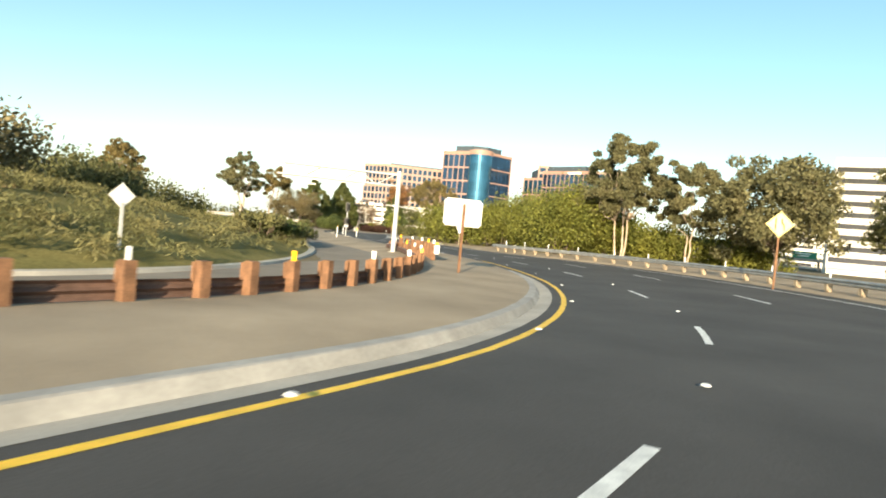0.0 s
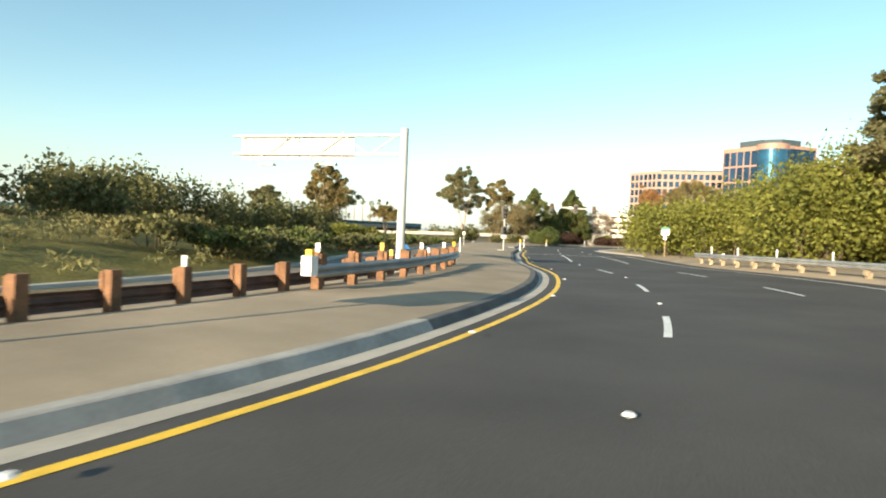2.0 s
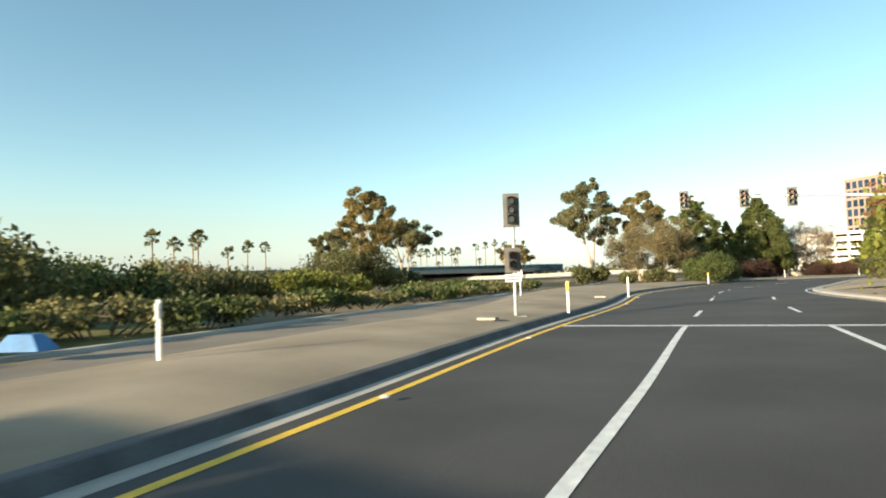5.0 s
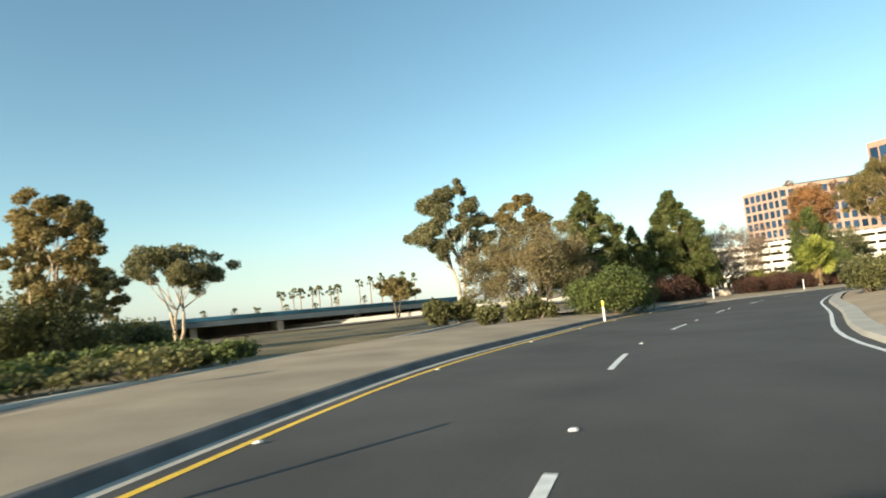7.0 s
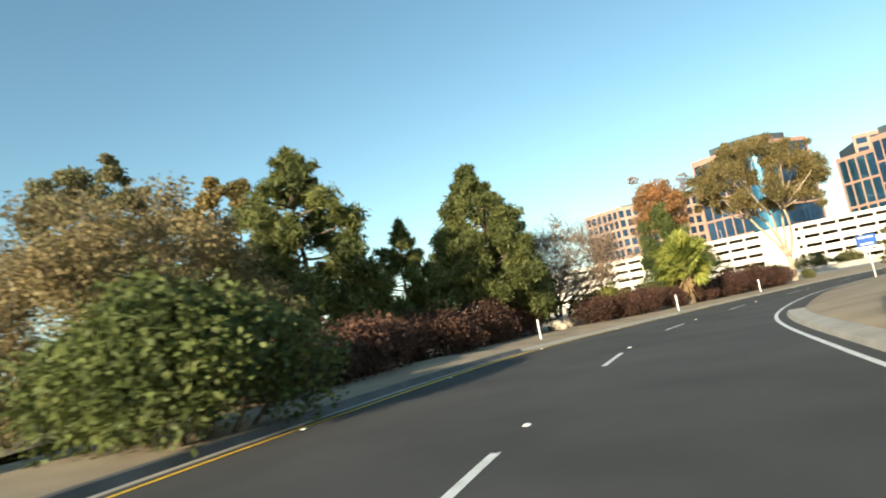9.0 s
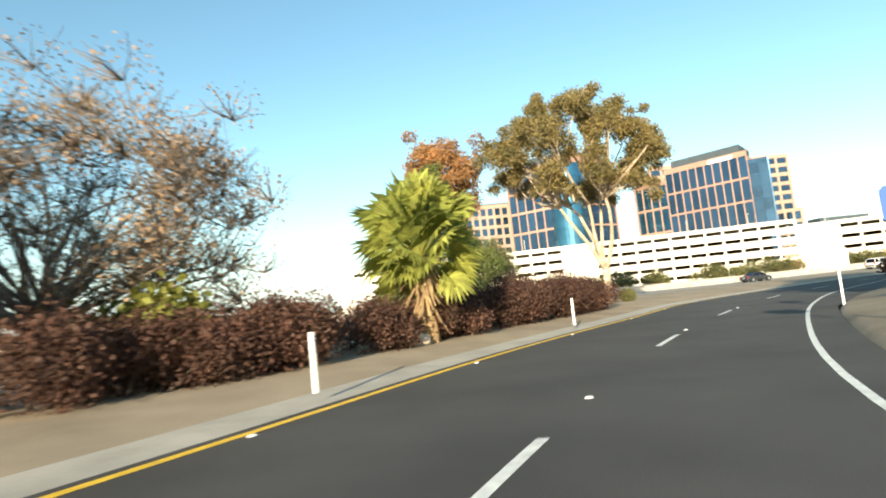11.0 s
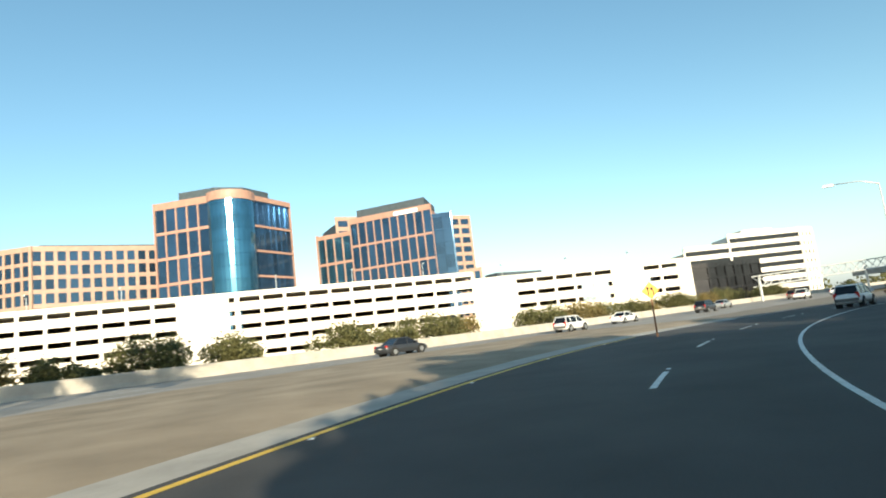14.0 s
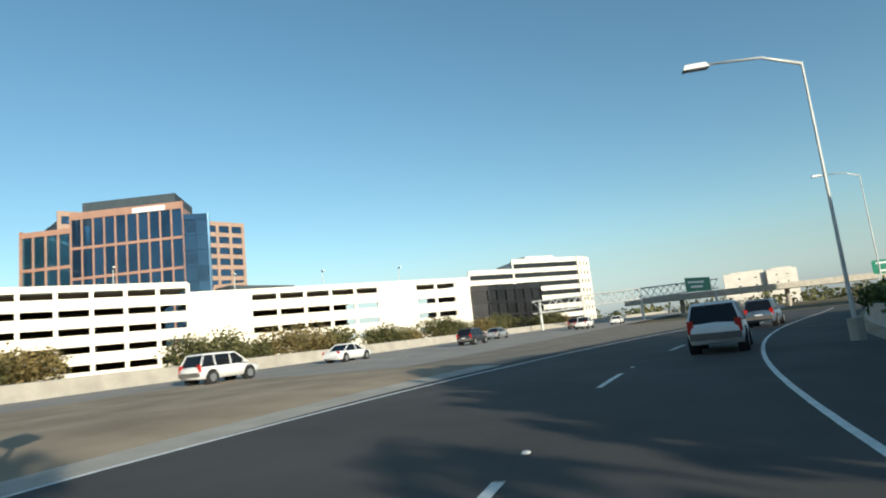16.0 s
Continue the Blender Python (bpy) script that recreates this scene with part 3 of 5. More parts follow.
def limb(rng, g, a, b, r0, r1, bow=0.12, sides=7, n=5):
    a, b = np.array(a, float), np.array(b, float)
    ln = np.linalg.norm(b - a)
    off = rng.normal(size=3) * ln * bow
    pts = [a + (b - a) * u + off * math.sin(math.pi * u) + rng.normal(size=3) * ln * 0.012 for u in np.linspace(0, 1, n)]
    pts[0], pts[-1] = a, b
    g.tube(pts, [r0 + (r1 - r0) * u for u in np.linspace(0, 1, n)], sides)
    return pts


def ground_at(x, y):
    s, l = near((x, y))
    if s < 80 and l < other(s) - half(s) - 0.5:
        return bank_h(s) * float(np.interp(other(s) - half(s) - l, (0.4, 4, 9, 16), (0.14, 1.0, 2.1, 2.4)))
    if l < yellow(s) - 1.1 and s < 150:
        return 0.2
    if l < 0 and s >= 150:
        return lift(s, l) + (0.12 if l > -18 else -0.15)
    return 0.3 if l > 0 and abs(l) < 25 else -0.1


def tree(name, x, y, h, spread, bark, leaf, label, seed, trunks=1, base=0.35, clumps=14, n=5000, size=0.45, r=0.22, puff=0.30,
         lean=(0, 0), top_leaf=None, flat=0.0, shape="round", flatten=0.75, z=None, long=1.3, group="", shell=0.5, twig=False, fork=0.0):
    """A tree: tapered trunk with limbs, and a crown of many leaf clusters in uneven clumps."""
    rng = np.random.default_rng(seed)
    t = root(name, pose(x, y, ground_at(x, y) if z is None else z), label, "tree", group)
    wood = Geo()
    balls = []
    forks = []
    for k in range(trunks):
        ang = 2 * math.pi * k / max(1, trunks) + rng.random()
        off = (0.0 if trunks == 1 else 0.16 * spread)
        topz = h * (base + 0.1 * rng.random())
        tip = np.array([math.cos(ang) * off + lean[0] * topz, math.sin(ang) * off + lean[1] * topz, topz])
        if fork:
            tip[:2] += np.array([math.cos(ang), math.sin(ang)]) * spread * 0.18
            limb(rng, wood, (0, 0, fork - 0.3), tip, r * 0.6, r * 0.34, 0.06, 8, 6)
        else:
            limb(rng, wood, (0.15 * math.cos(ang) * (trunks > 1), 0.15 * math.sin(ang) * (trunks > 1), -0.3), tip, r, r * 0.62, 0.05, 9, 6)
        forks.append(tip)
    if fork:
        limb(rng, wood, (0, 0, -0.4), (0, 0, fork), r * 1.1, r * 0.85, 0.02, 10, 5)
    for k in range(clumps):
        u = (k + 0.5) / clumps
        ang = k * 2.39996 + rng.random() * 0.8
        if shape == "cone":
            zz = h * (base * 0.6 + (1 - base * 0.6) * u * 0.97)
            rr = spread * (1.05 - u) ** 0.55 * min(1.0, (1 - u) * 3.5) * (0.45 + 0.65 * rng.random())
            pr = spread * puff * (1.15 - 0.7 * u)
        elif shape == "umbrella":
            zz = h * (0.72 + 0.22 * rng.random())
            rr = spread * math.sqrt(u) * (0.8 + 0.3 * rng.random())
            zz -= h * 0.12 * (rr / spread) ** 2
            pr = spread * puff
        else:
            ph = math.acos(1 - 1.75 * u)
            zz = h * (base + (1 - base) * (0.52 + 0.43 * math.cos(ph)))
            rr = spread * math.sin(ph) * (0.62 + 0.35 * rng.random())
            pr = spread * puff * (0.7 + 0.6 * rng.random())
        c = np.array([math.cos(ang) * rr + lean[0] * zz, math.sin(ang) * rr + lean[1] * zz, zz])
        f = forks[int(np.argmin([np.linalg.norm(c - q) for q in forks]))]
        if shape == "cone":
            f = np.array([lean[0] * zz, lean[1] * zz, zz - pr * 0.5])
        limb(rng, wood, f, c - np.array([0, 0, pr * 0.2]), r * 0.42, r * 0.1, 0.10, 5, 5)
        for q in range(3):
            e = c + np.clip(rng.normal(size=3), -1.5, 1.5) * pr * (0.5 if shape == "cone" else 0.85)
            limb(rng, wood, c - np.array([0, 0, pr * 0.2]), e, r * 0.13, r * 0.04, 0.1, 4, 3)
            balls.append((e, (pr * 0.62, pr * 0.62, pr * 0.62 * flatten)))
        balls.append((c, (pr, pr, pr * flatten)))
    if shape == "cone":
        limb(rng, wood, (0, 0, -0.2), (lean[0] * h, lean[1] * h, h * 0.97), r, r * 0.15, 0.015, 8, 7)
    if twig:
        for c, rad in balls:
            for q in range(9):
                d = rng.normal(size=3)
                d[2] = abs(d[2]) * 0.6
                limb(rng, wood, c - np.array([0, 0, rad[2] * 0.5]), c + d / np.linalg.norm(d) * rad[0] * 1.12, r * 0.12, r * 0.05, 0.08, 3, 3)
    part("trunk", wood, bark, t, smooth=True)
    if top_leaf:
        hi = [b for b in balls if b[0][2] > h * 0.66 and b[0][0] > spread * 0.05]
        lo = [b for b in balls if not (b[0][2] > h * 0.66 and b[0][0] > spread * 0.05)]
        part("crown", leaf_mesh("crown", leaves(rng, lo, int(n * len(lo) / len(balls)), size, flat, long, shell)), leaf, t)
        part("crown_top", leaf_mesh("crown_top", leaves(rng, hi, int(n * len(hi) / len(balls)), size, flat, long, shell)), top_leaf, t, "rust coloured upper leaves")
    else:
        part("crown", leaf_mesh("crown", leaves(rng, balls, n, size, flat, long, shell)), leaf, t)
    return t


def bush(name, x, y, h, w, leaf, label, seed, n=2500, size=0.25, depth=None, turn=0.0, z=None, group="", lumps=9, category="bush"):
    rng = np.random.default_rng(seed)
    t = root(name, pose(x, y, ground_at(x, y) if z is None else z, 0, 0, turn), label, category, group)
    depth = depth or w
    balls, wood = [], Geo()
    for k in range(lumps):
        u = rng.random(2) * 2 - 1
        c = np.array([u[0] * w * 0.42, u[1] * depth * 0.42, h * (0.32 + 0.30 * rng.random() * (1 - 0.4 * abs(u[0])))])
        rr = h * (0.28 + 0.14 * rng.random())
        balls.append((c, (max(rr, w * 0.16), max(rr, depth * 0.16), rr)))
        limb(rng, wood, (c[0] * 0.5, c[1] * 0.5, -0.15), c, 0.035 * h ** 0.5, 0.012, 0.1, 5, 4)
    part("stem", wood, 'bark_brown', t)
    part("foliage", leaf_mesh("foliage", leaves(rng, balls, n, size, 0.0, 1.3, 0.35)), leaf, t)
    return t

# large trees, by their measured places
tree("gum_tree", 22.6, 49.5, 12.6, 4.1, 'bark_pale', 'gum_leaf', "tall gum tree with pale forked trunks above the hedge", 11, trunks=3, base=0.3, clumps=26, n=44000, size=0.18, r=0.13, puff=0.22, shell=0.3)
tree("gum_tree", 27.8, 45.5, 10.4, 3.0, 'bark_pale', 'gum_leaf', "slender gum tree with a thin drooping crown", 12, trunks=2, base=0.3, clumps=18, n=24000, size=0.18, r=0.11, puff=0.25, shell=0.3)
tree("gum_tree", 33.0, 40.0, 10.5, 5.5, 'bark_brown', 'gum_leaf', "broad dark gum tree behind the guardrail", 13, trunks=2, base=0.25, clumps=20, n=26000, size=0.24, r=0.2, puff=0.26)
tree("gum_tree", 41.0, 31.0, 9.5, 5.5, 'bark_brown', 'olive_leaf', "broad olive gum tree behind the guardrail", 14, trunks=2, base=0.2, clumps=18, n=22000, size=0.24, r=0.2, puff=0.28)
tree("gum_tree", 50.0, 22.0, 9.0, 5.5, 'bark_brown', 'gum_leaf', "broad dark gum tree behind the guardrail", 15, trunks=2, base=0.2, clumps=18, n=18000, size=0.26, r=0.2, puff=0.28)
hedge_trees = ((11.5, 75, 5.6, 8), (15.0, 70, 6.6, 8), (19.5, 66, 8.0, 8), (23.0, 62.5, 9.8, 7.5), (18.5, 58, 6.0, 7), (24.5, 54, 5.6, 7), (29, 51, 4.8, 7), (10.0, 82, 6.2, 7), (22, 76, 8.5, 8), (17.0, 51.8, 7.4, 5.5), (35, 47, 4.4, 7))
for k, (x, y, h, w) in enumerate(hedge_trees):
    bush("hedge_tree", x, y, h * 1.12, w, 'hedge_leaf', "sunlit bright yellow-green shrubby tree behind the guardrail", 30 + k, n=14000, size=0.205, group="hedge trees", lumps=18, category="shrub")

tree("gum_tree", -31.5, 145.6, 16.9, 4.7, 'bark_pale', 'gum_leaf', "tall gum tree with cloud-like dark clumps on pale limbs", 51, trunks=2, base=0.36, clumps=17, n=34000, size=0.2, r=0.28, puff=0.24, flatten=0.75, shell=0.4)
tree("gum_tree", -23.9, 148.6, 15.0, 3.6, 'bark_pale', 'gum_gold', "tall golden gum tree with pale limbs", 52, trunks=2, base=0.5, clumps=10, n=18000, size=0.2, r=0.24, puff=0.28, flatten=0.75, shell=0.4)
tree("autumn_tree", -17.0, 130.8, 7.6, 6.2, 'bark_grey', 'dry_leaf', "broad half-bare autumn tree with dry brown leaves", 53, trunks=3, base=0.12, clumps=22, n=46000, size=0.125, r=0.12, puff=0.24, twig=True, shell=0.2)
tree("pine_tree", -13.6, 139.0, 12.0, 4.2, 'bark_brown', 'pine_leaf', "olive green pine with feathery branches", 54, clumps=46, n=46000, size=0.17, r=0.22, shape="cone", puff=0.27, base=0.3, long=2.6, flatten=0.8, shell=0.15)
tree("pine_tree", -7.0, 153.2, 13.0, 4.5, 'bark_brown', 'pine_leaf', "large dark green pine with dense feathery branches", 55, clumps=66, n=78000, size=0.16, r=0.26, shape="cone", puff=0.26, base=0.34, long=2.6, flatten=0.8, shell=0.15)
tree("pine_tree", -10.6, 146.4, 8.6, 2.6, 'bark_brown', 'pine_leaf', "smaller green pine beside the large pine", 57, clumps=30, n=20000, size=0.17, r=0.16, shape="cone", puff=0.3, base=0.3, long=2.6, flatten=0.8, shell=0.15)
bush("green_bush", -9.0, 123.2, 3.7, 4.6, 'dark_leaf', "dense dark green rounded shrub beside the ramp", 56, n=26000, size=0.12, lumps=18)
bush("green_bush", -13.8, 119.6, 1.9, 3.4, 'olive_leaf', "low green shrub at the edge of the verge", 57, n=3500, size=0.22)
bush("green_bush", -17.5, 121.6, 1.7, 3.4, 'olive_leaf', "low green shrub at the edge of the verge", 58, n=3000, size=0.22)
bush("green_bush", -27.0, 134.0, 3.0, 6.0, 'olive_leaf', "olive shrub below the gum trees", 59, n=3500, size=0.3)
tree("bare_tree", -2.9, 161.8, 8.0, 6.3, 'bark_grey', 'bare_leaf', "wide nearly bare tree with fine grey twigs", 60, trunks=4, base=0.18, clumps=60, n=32000, size=0.08, r=0.19, puff=0.2, twig=True)
tree("pepper_tree", 10.0, 189.8, 12.6, 4.0, 'bark_brown', 'dark_leaf', "upright olive green conical tree behind the palm", 61, base=0.08, clumps=30, n=62000, size=0.135, r=0.22, puff=0.42, shape="cone", flatten=1.0, shell=0.3)
tree("rust_tree", 11.5, 201.0, 17.2, 3.3, 'bark_brown', 'rust_leaf', "tall tree with rust coloured autumn leaves at the top", 65, base=0.5, clumps=24, n=22000, size=0.19, r=0.22, puff=0.38)
tree("gum_tree", 25.0, 195.4, 19.4, 7.7, 'bark_pale', 'gum_gold', "huge spreading gum tree with pale forked trunks", 62, trunks=5, base=0.42, clumps=40, n=84000, size=0.155, r=0.36, puff=0.165, flatten=0.9, shell=0.25, fork=3.2, lean=(-0.10, 0.10))
tree("small_tree", 21.2, 246.5, 9.6, 6.4, 'bark_brown', 'olive_leaf', "round olive tree behind the hedge and the gum", 63, base=0.2, clumps=18, n=24000, size=0.2, r=0.15, puff=0.34, flatten=0.9, shell=0.25)
bush("green_bush", 21.2, 200.6, 2.6, 3.0, 'hedge_leaf', "ragged green shrub beside the gum", 64, n=7000, size=0.14, lumps=9)
bush("green_bush", 26.6, 196.0, 1.5, 1.7, 'olive_leaf', "low green shrub at the foot of the gum", 66, n=4000, size=0.1, lumps=7)


def palm(name, x, y, h, crown, label, seed, fronds=34, skirt=True, near_by=False, leaf='palm_leaf', trunk_r=0.15, group=""):
    """A fan palm: trunk, dry skirt and fan fronds of narrow blades."""
    rng = np.random.default_rng(seed)
    t = root(name, pose(x, y, ground_at(x, y)), label, "palm", group)
    g = Geo()
    hub = h - crown * 0.75
    g.tube([(0, 0, -0.3), (0, 0, hub * 0.5), (0, 0, hub)], [trunk_r * 1.3, trunk_r, trunk_r * 0.9], 10)
    part("trunk", g, 'palm_dry', t, "rough tan trunk")
    f = Geo()
    for k in range(fronds):
        ang = k * 2.39996 + rng.normal() * 0.3
        el = radians(-44 + 130 * rng.random() ** 0.9)
        d = Vector((math.cos(ang) * math.cos(el), math.sin(ang) * math.cos(el), math.sin(el)))
        slim = 0.84 + 0.34 * max(0.0, math.sin(el))
        stem = crown * slim * (0.36 + 0.3 * rng.random())
        fan = crown * slim * (0.40 + 0.12 * rng.random())
        if near_by:
            f = Geo()
        o = Vector((0, 0, hub))
        e = o + d * stem
        f.tube([o, e], [0.03, 0.018], 4, False)
        side = d.cross(Vector((0, 0, 1)))
        side = side.normalized() if side.length > 0.05 else Vector((1, 0, 0))
        side = Matrix.Rotation(rng.uniform(-0.9, 0.9), 3, d) @ side
        up = side.cross(d).normalized()
        blades = 17
        for b in range(blades):
            a = radians(-82 + 164 * b / (blades - 1))
            w = (d * math.cos(a) + side * math.sin(a)).normalized()
            ln = fan * (0.72 + 0.28 * math.cos(a)) * (0.9 + 0.2 * rng.random())
            p1 = e + w * ln * 0.6 + up * ln * 0.05
            p2 = e + w * ln - Vector((0, 0, ln * (0.1 + 0.16 * rng.random())))
            q = (d * -math.sin(a) + side * math.cos(a)) * ln * 0.085
            f.add([e, p1 - q, p2, p1 + q], [(0, 1, 2, 3)])
        if near_by:
            part("frond", f, leaf, t)
    if not near_by:
        part("crown", f, leaf, t)
    if skirt:
        sk = Geo()
        for k in range(130 if near_by else 70):
            ang = rng.random() * 6.283
            reach = (0.85 if near_by else 0.5) * (0.6 + 0.5 * rng.random())
            z0 = hub - 0.15 - rng.random() * hub * 0.55
            o = Vector((math.cos(ang) * trunk_r, math.sin(ang) * trunk_r, z0))
            e = o + Vector((math.cos(ang) * reach, math.sin(ang) * reach, -0.7 - 0.4 * rng.random()))
            q = Vector((-math.sin(ang), math.cos(ang), 0)) * (0.07 if near_by else 0.10)
            sk.add([o - q, e - q * 0.4, e + q * 0.4, o + q], [(0, 1, 2, 3)])
        part("skirt", sk, 'palm_dry', t, "dry brown hanging fronds")
    return t


palm("fan_palm", 8.0, 166.3, 5.45, 2.85, "stout bright green fan palm with a dry trunk among maroon hedges", 70, fronds=84, trunk_r=0.34, near_by=True)
for k, (x, y, h) in enumerate(((-110, 123, 11), (-120, 144.5, 11.5), (-131, 159, 12.5), (-112, 133, 9.5), (-99, 117, 11.5), (-101, 109, 11.2), (-104, 115, 10.4))):
    palm("tall_palm", x, y, h, 2.0, "distant tall slender palm above the scrub", 71 + k, fronds=22, skirt=False, leaf='olive_leaf', group="tall palms")
for k in range(7):
    palm("tall_palm", -120 + 2.1 * k, 212 + 1.7 * k + (k % 2), 10.6 + (k * 53 % 5) * 0.15, 1.9, "distant palm in a row on the skyline", 80 + k, fronds=20, skirt=False, leaf='olive_leaf', group="tall palms")
for k in range(6):
    palm("tall_palm", -103 + 2.9 * k, 227 + 1.6 * k, 12.0 + (k * 37 % 5) * 0.25, 1.6, "distant slender palm on the skyline", 90 + k, fronds=18, skirt=False, leaf='olive_leaf', group="tall palms")
for k in range(9):
    palm("tall_palm", -146 + 6.1 * k + (k % 3), 196 + 4.6 * k, 6.6 + (k * 29 % 5) * 0.2, 1.4, "distant low palm beyond the overpass", 100 + k, fronds=16, skirt=False, leaf='olive_leaf', group="tall palms")

# maroon hedge along the ramp
hedge_rows = ((141, -13.4, 2.6), (146, -13.6, 2.9), (151, -14.2, 3.1), (156, -14.6, 3.2), (160.5, -15.6, 2.9), (166.6, -12.4, 2.5), (169.5, -11.6, 2.4), (172.5, -11.6, 2.4),
              (179.5, -11.2, 2.5), (184, -10.8, 2.8), (188.5, -10.6, 2.8), (192.5, -10.8, 2.7), (196, -11.4, 2.4))
for k, (s, l, h) in enumerate(hedge_rows):
    x, y = at(s, l)
    bush("maroon_hedge", x, y, h, 6.4, 'maroon_leaf', "dense maroon-leaved hedge along the ramp verge", 120 + k, n=22000 if s > 159 else 12000, size=0.085 if s > 159 else 0.13, depth=3.4, turn=heading(s), group="maroon hedges", lumps=16, category="hedge")
for k, (x, y) in enumerate(((6.2, 165.2), (9.3, 168.6))):
    bush("maroon_hedge", x, y, 1.7, 2.6, 'maroon_leaf', "low maroon bush beside the trunk of the fan palm", 140 + k, n=7000, size=0.085, group="maroon hedges", lumps=10, category="hedge")
x, y = at(168.5, -13.6)
bush("green_bush", x, y, 3.2, 3.0, 'hedge_leaf', "green shrub between the maroon hedges", 140, n=3500, size=0.2)
bush("green_bush", -4.4, 157.9, 2.9, 3.6, 'hedge_leaf', "yellow-green shrub under the bare tree", 145, n=9000, size=0.12, lumps=10, z=0.9)
bush("green_bush", -7.6, 158.4, 3.4, 3.6, 'dark_leaf', "dark green shrub at the foot of the pine", 146, n=9000, size=0.13, lumps=10)
for k, (s, l, r) in enumerate(((163.4, -14.0, 0.62), (164.7, -14.3, 0.75), (163.0, -13.2, 0.4), (176.2, -10.0, 0.35), (177.2, -10.6, 0.5))):
    rng = np.random.default_rng(150 + k)
    bm = bmesh.new()
    bmesh.ops.create_icosphere(bm, subdivisions=3, radius=r)
    for v in bm.verts:
        v.co *= 1 + 0.22 * noise.noise(v.co * (1.3 / r) + Vector((k * 7, 0, 0)))
        v.co.z *= 0.75
    me = bpy.data.meshes.new("boulder")
    bm.to_mesh(me)
    bm.free()
    one("boulder", me, 'rock', "pale weathered boulder at the foot of the hedge", "boulder", "verge boulders", m=pose(*at(s, l), 0.3 + r * 0.3))

# scrub and trees to the left of the ramp
rng = np.random.default_rng(5)
for k in range(26):
    s = 44 + k * 2.6
    l = other(s) - half(s) - 1.4 - 2.6 * rng.random()
    x, y = at(s, l)
    bush("low_shrub", x, y, (0.9 if s < 86 else 0.6) + 0.6 * rng.random(), 3.6, ('grass', 'dark_leaf', 'olive_leaf')[k % 3], "low dry olive shrub at the back of the verge", 160 + k, n=2000, size=0.145, group="low shrubs")
for k, (x, y, h, w, lf) in enumerate(((-27, 47, 5.2, 9, 'olive_leaf'), (-25, 57, 4.6, 9, 'olive_leaf'), (-31, 64, 3.8, 9, 'dark_leaf'), (-33, 73, 3.0, 9, 'olive_leaf'), (-29, 80, 2.4, 8, 'hedge_leaf'), (-37, 84, 2.4, 8, 'gum_leaf'),
                                     (-24, 36, 4.0, 9, 'olive_leaf'), (-26, 24, 4.6, 9, 'dry_leaf'), (-28, 12, 5.0, 9, 'dry_leaf'), (-31, 2, 5.5, 10, 'dry_leaf'), (-34, -10, 6.0, 10, 'dry_leaf'), (-24, 90, 1.2, 6, 'dark_leaf'),
                                     (-48, 95, 3.0, 9, 'olive_leaf'), (-55, 104, 4.0, 9, 'dark_leaf'), (-45, 110, 3.2, 8, 'olive_leaf'), (-30, 100, 1.3, 8, 'dark_leaf'), (-60, 120, 4.0, 9, 'olive_leaf'), (-23, 98, 0.9, 6, 'dark_leaf'), (-52, 84, 4.5, 9, 'dry_leaf'), (-23.5, 18, 2.6, 6, 'dry_leaf'), (-25, 6, 2.8, 6, 'dry_leaf'), (-28.5, -5, 3.0, 6, 'olive_leaf'))):
    bush("scrub_bush", x, y, h, w, lf, "rough dry scrub beyond the side road", 190 + k, n=6000 if y > 30 else 5000, size=0.22 if y > 30 else 0.22, group="scrub", lumps=14)
tree("scrub_tree", -45.6, 105.6, 12.8, 3.3, 'bark_pale', 'gum_gold', "ragged gum tree with a feathery crown above the scrub", 211, trunks=2, base=0.2, clumps=26, n=24000, size=0.2, r=0.24, puff=0.24)
tree("scrub_tree", -72.0, 126.0, 12.0, 3.2, 'bark_pale', 'gum_leaf', "cloud-crowned gum tree behind the scrub", 216, trunks=2, base=0.4, clumps=12, n=12000, size=0.28, r=0.24, puff=0.3, z=-1.2)
bush("scrub_bush", -46.5, 103.0, 6.4, 8, 'olive_leaf', "tall olive shrub at the foot of the gum tree", 217, n=14000, size=0.2, group="scrub", lumps=16)
tree("scrub_tree", -52.5, 121.5, 10.4, 4.4, 'bark_pale', 'gum_leaf', "low gum tree with flat dark clumps on pale forked trunks", 212, trunks=3, base=0.35, clumps=12, n=16000, size=0.22, r=0.2, puff=0.3, shape="umbrella", flatten=0.7)
tree("scrub_tree", -75, 202, 9.0, 4.5, 'bark_brown', 'gum_gold', "distant umbrella-shaped tree near the overpass", 215, trunks=2, base=0.4, clumps=12, n=3000, size=0.6, r=0.25, puff=0.3, shape="umbrella")

for k in range(4):
    bush("scrub_bush", -128 + 6.2 * k, 137 + 7.6 * k, 3.6 + (k * 37 % 5) * 0.2, 9.5, 'dark_leaf', "dark scrub in front of the distant overpass", 320 + k, n=2200, size=0.4, depth=4, turn=50, group="scrub")

# rough grass on the bank
rng = np.random.default_rng(61)
tufts = []
for k in range(420):
    s = -30 + 95 * rng.random()
    l = other(s) - half(s) - 0.8 - 13 * rng.random()
    p = at(s, l)
    r = 0.35 + 0.7 * rng.random()
    tufts.append(((p[0], p[1], ground_at(p[0], p[1]) + 0.08), (r, r, 0.18 + 0.22 * rng.random())))
one("bank_grass", leaf_mesh("bank_grass", leaves(rng, tufts, 36000, 0.075, 0.0, 3.0, 0.1)), 'grass', "rough dry olive grass and weeds on the bank", "grass", kind="stuff")

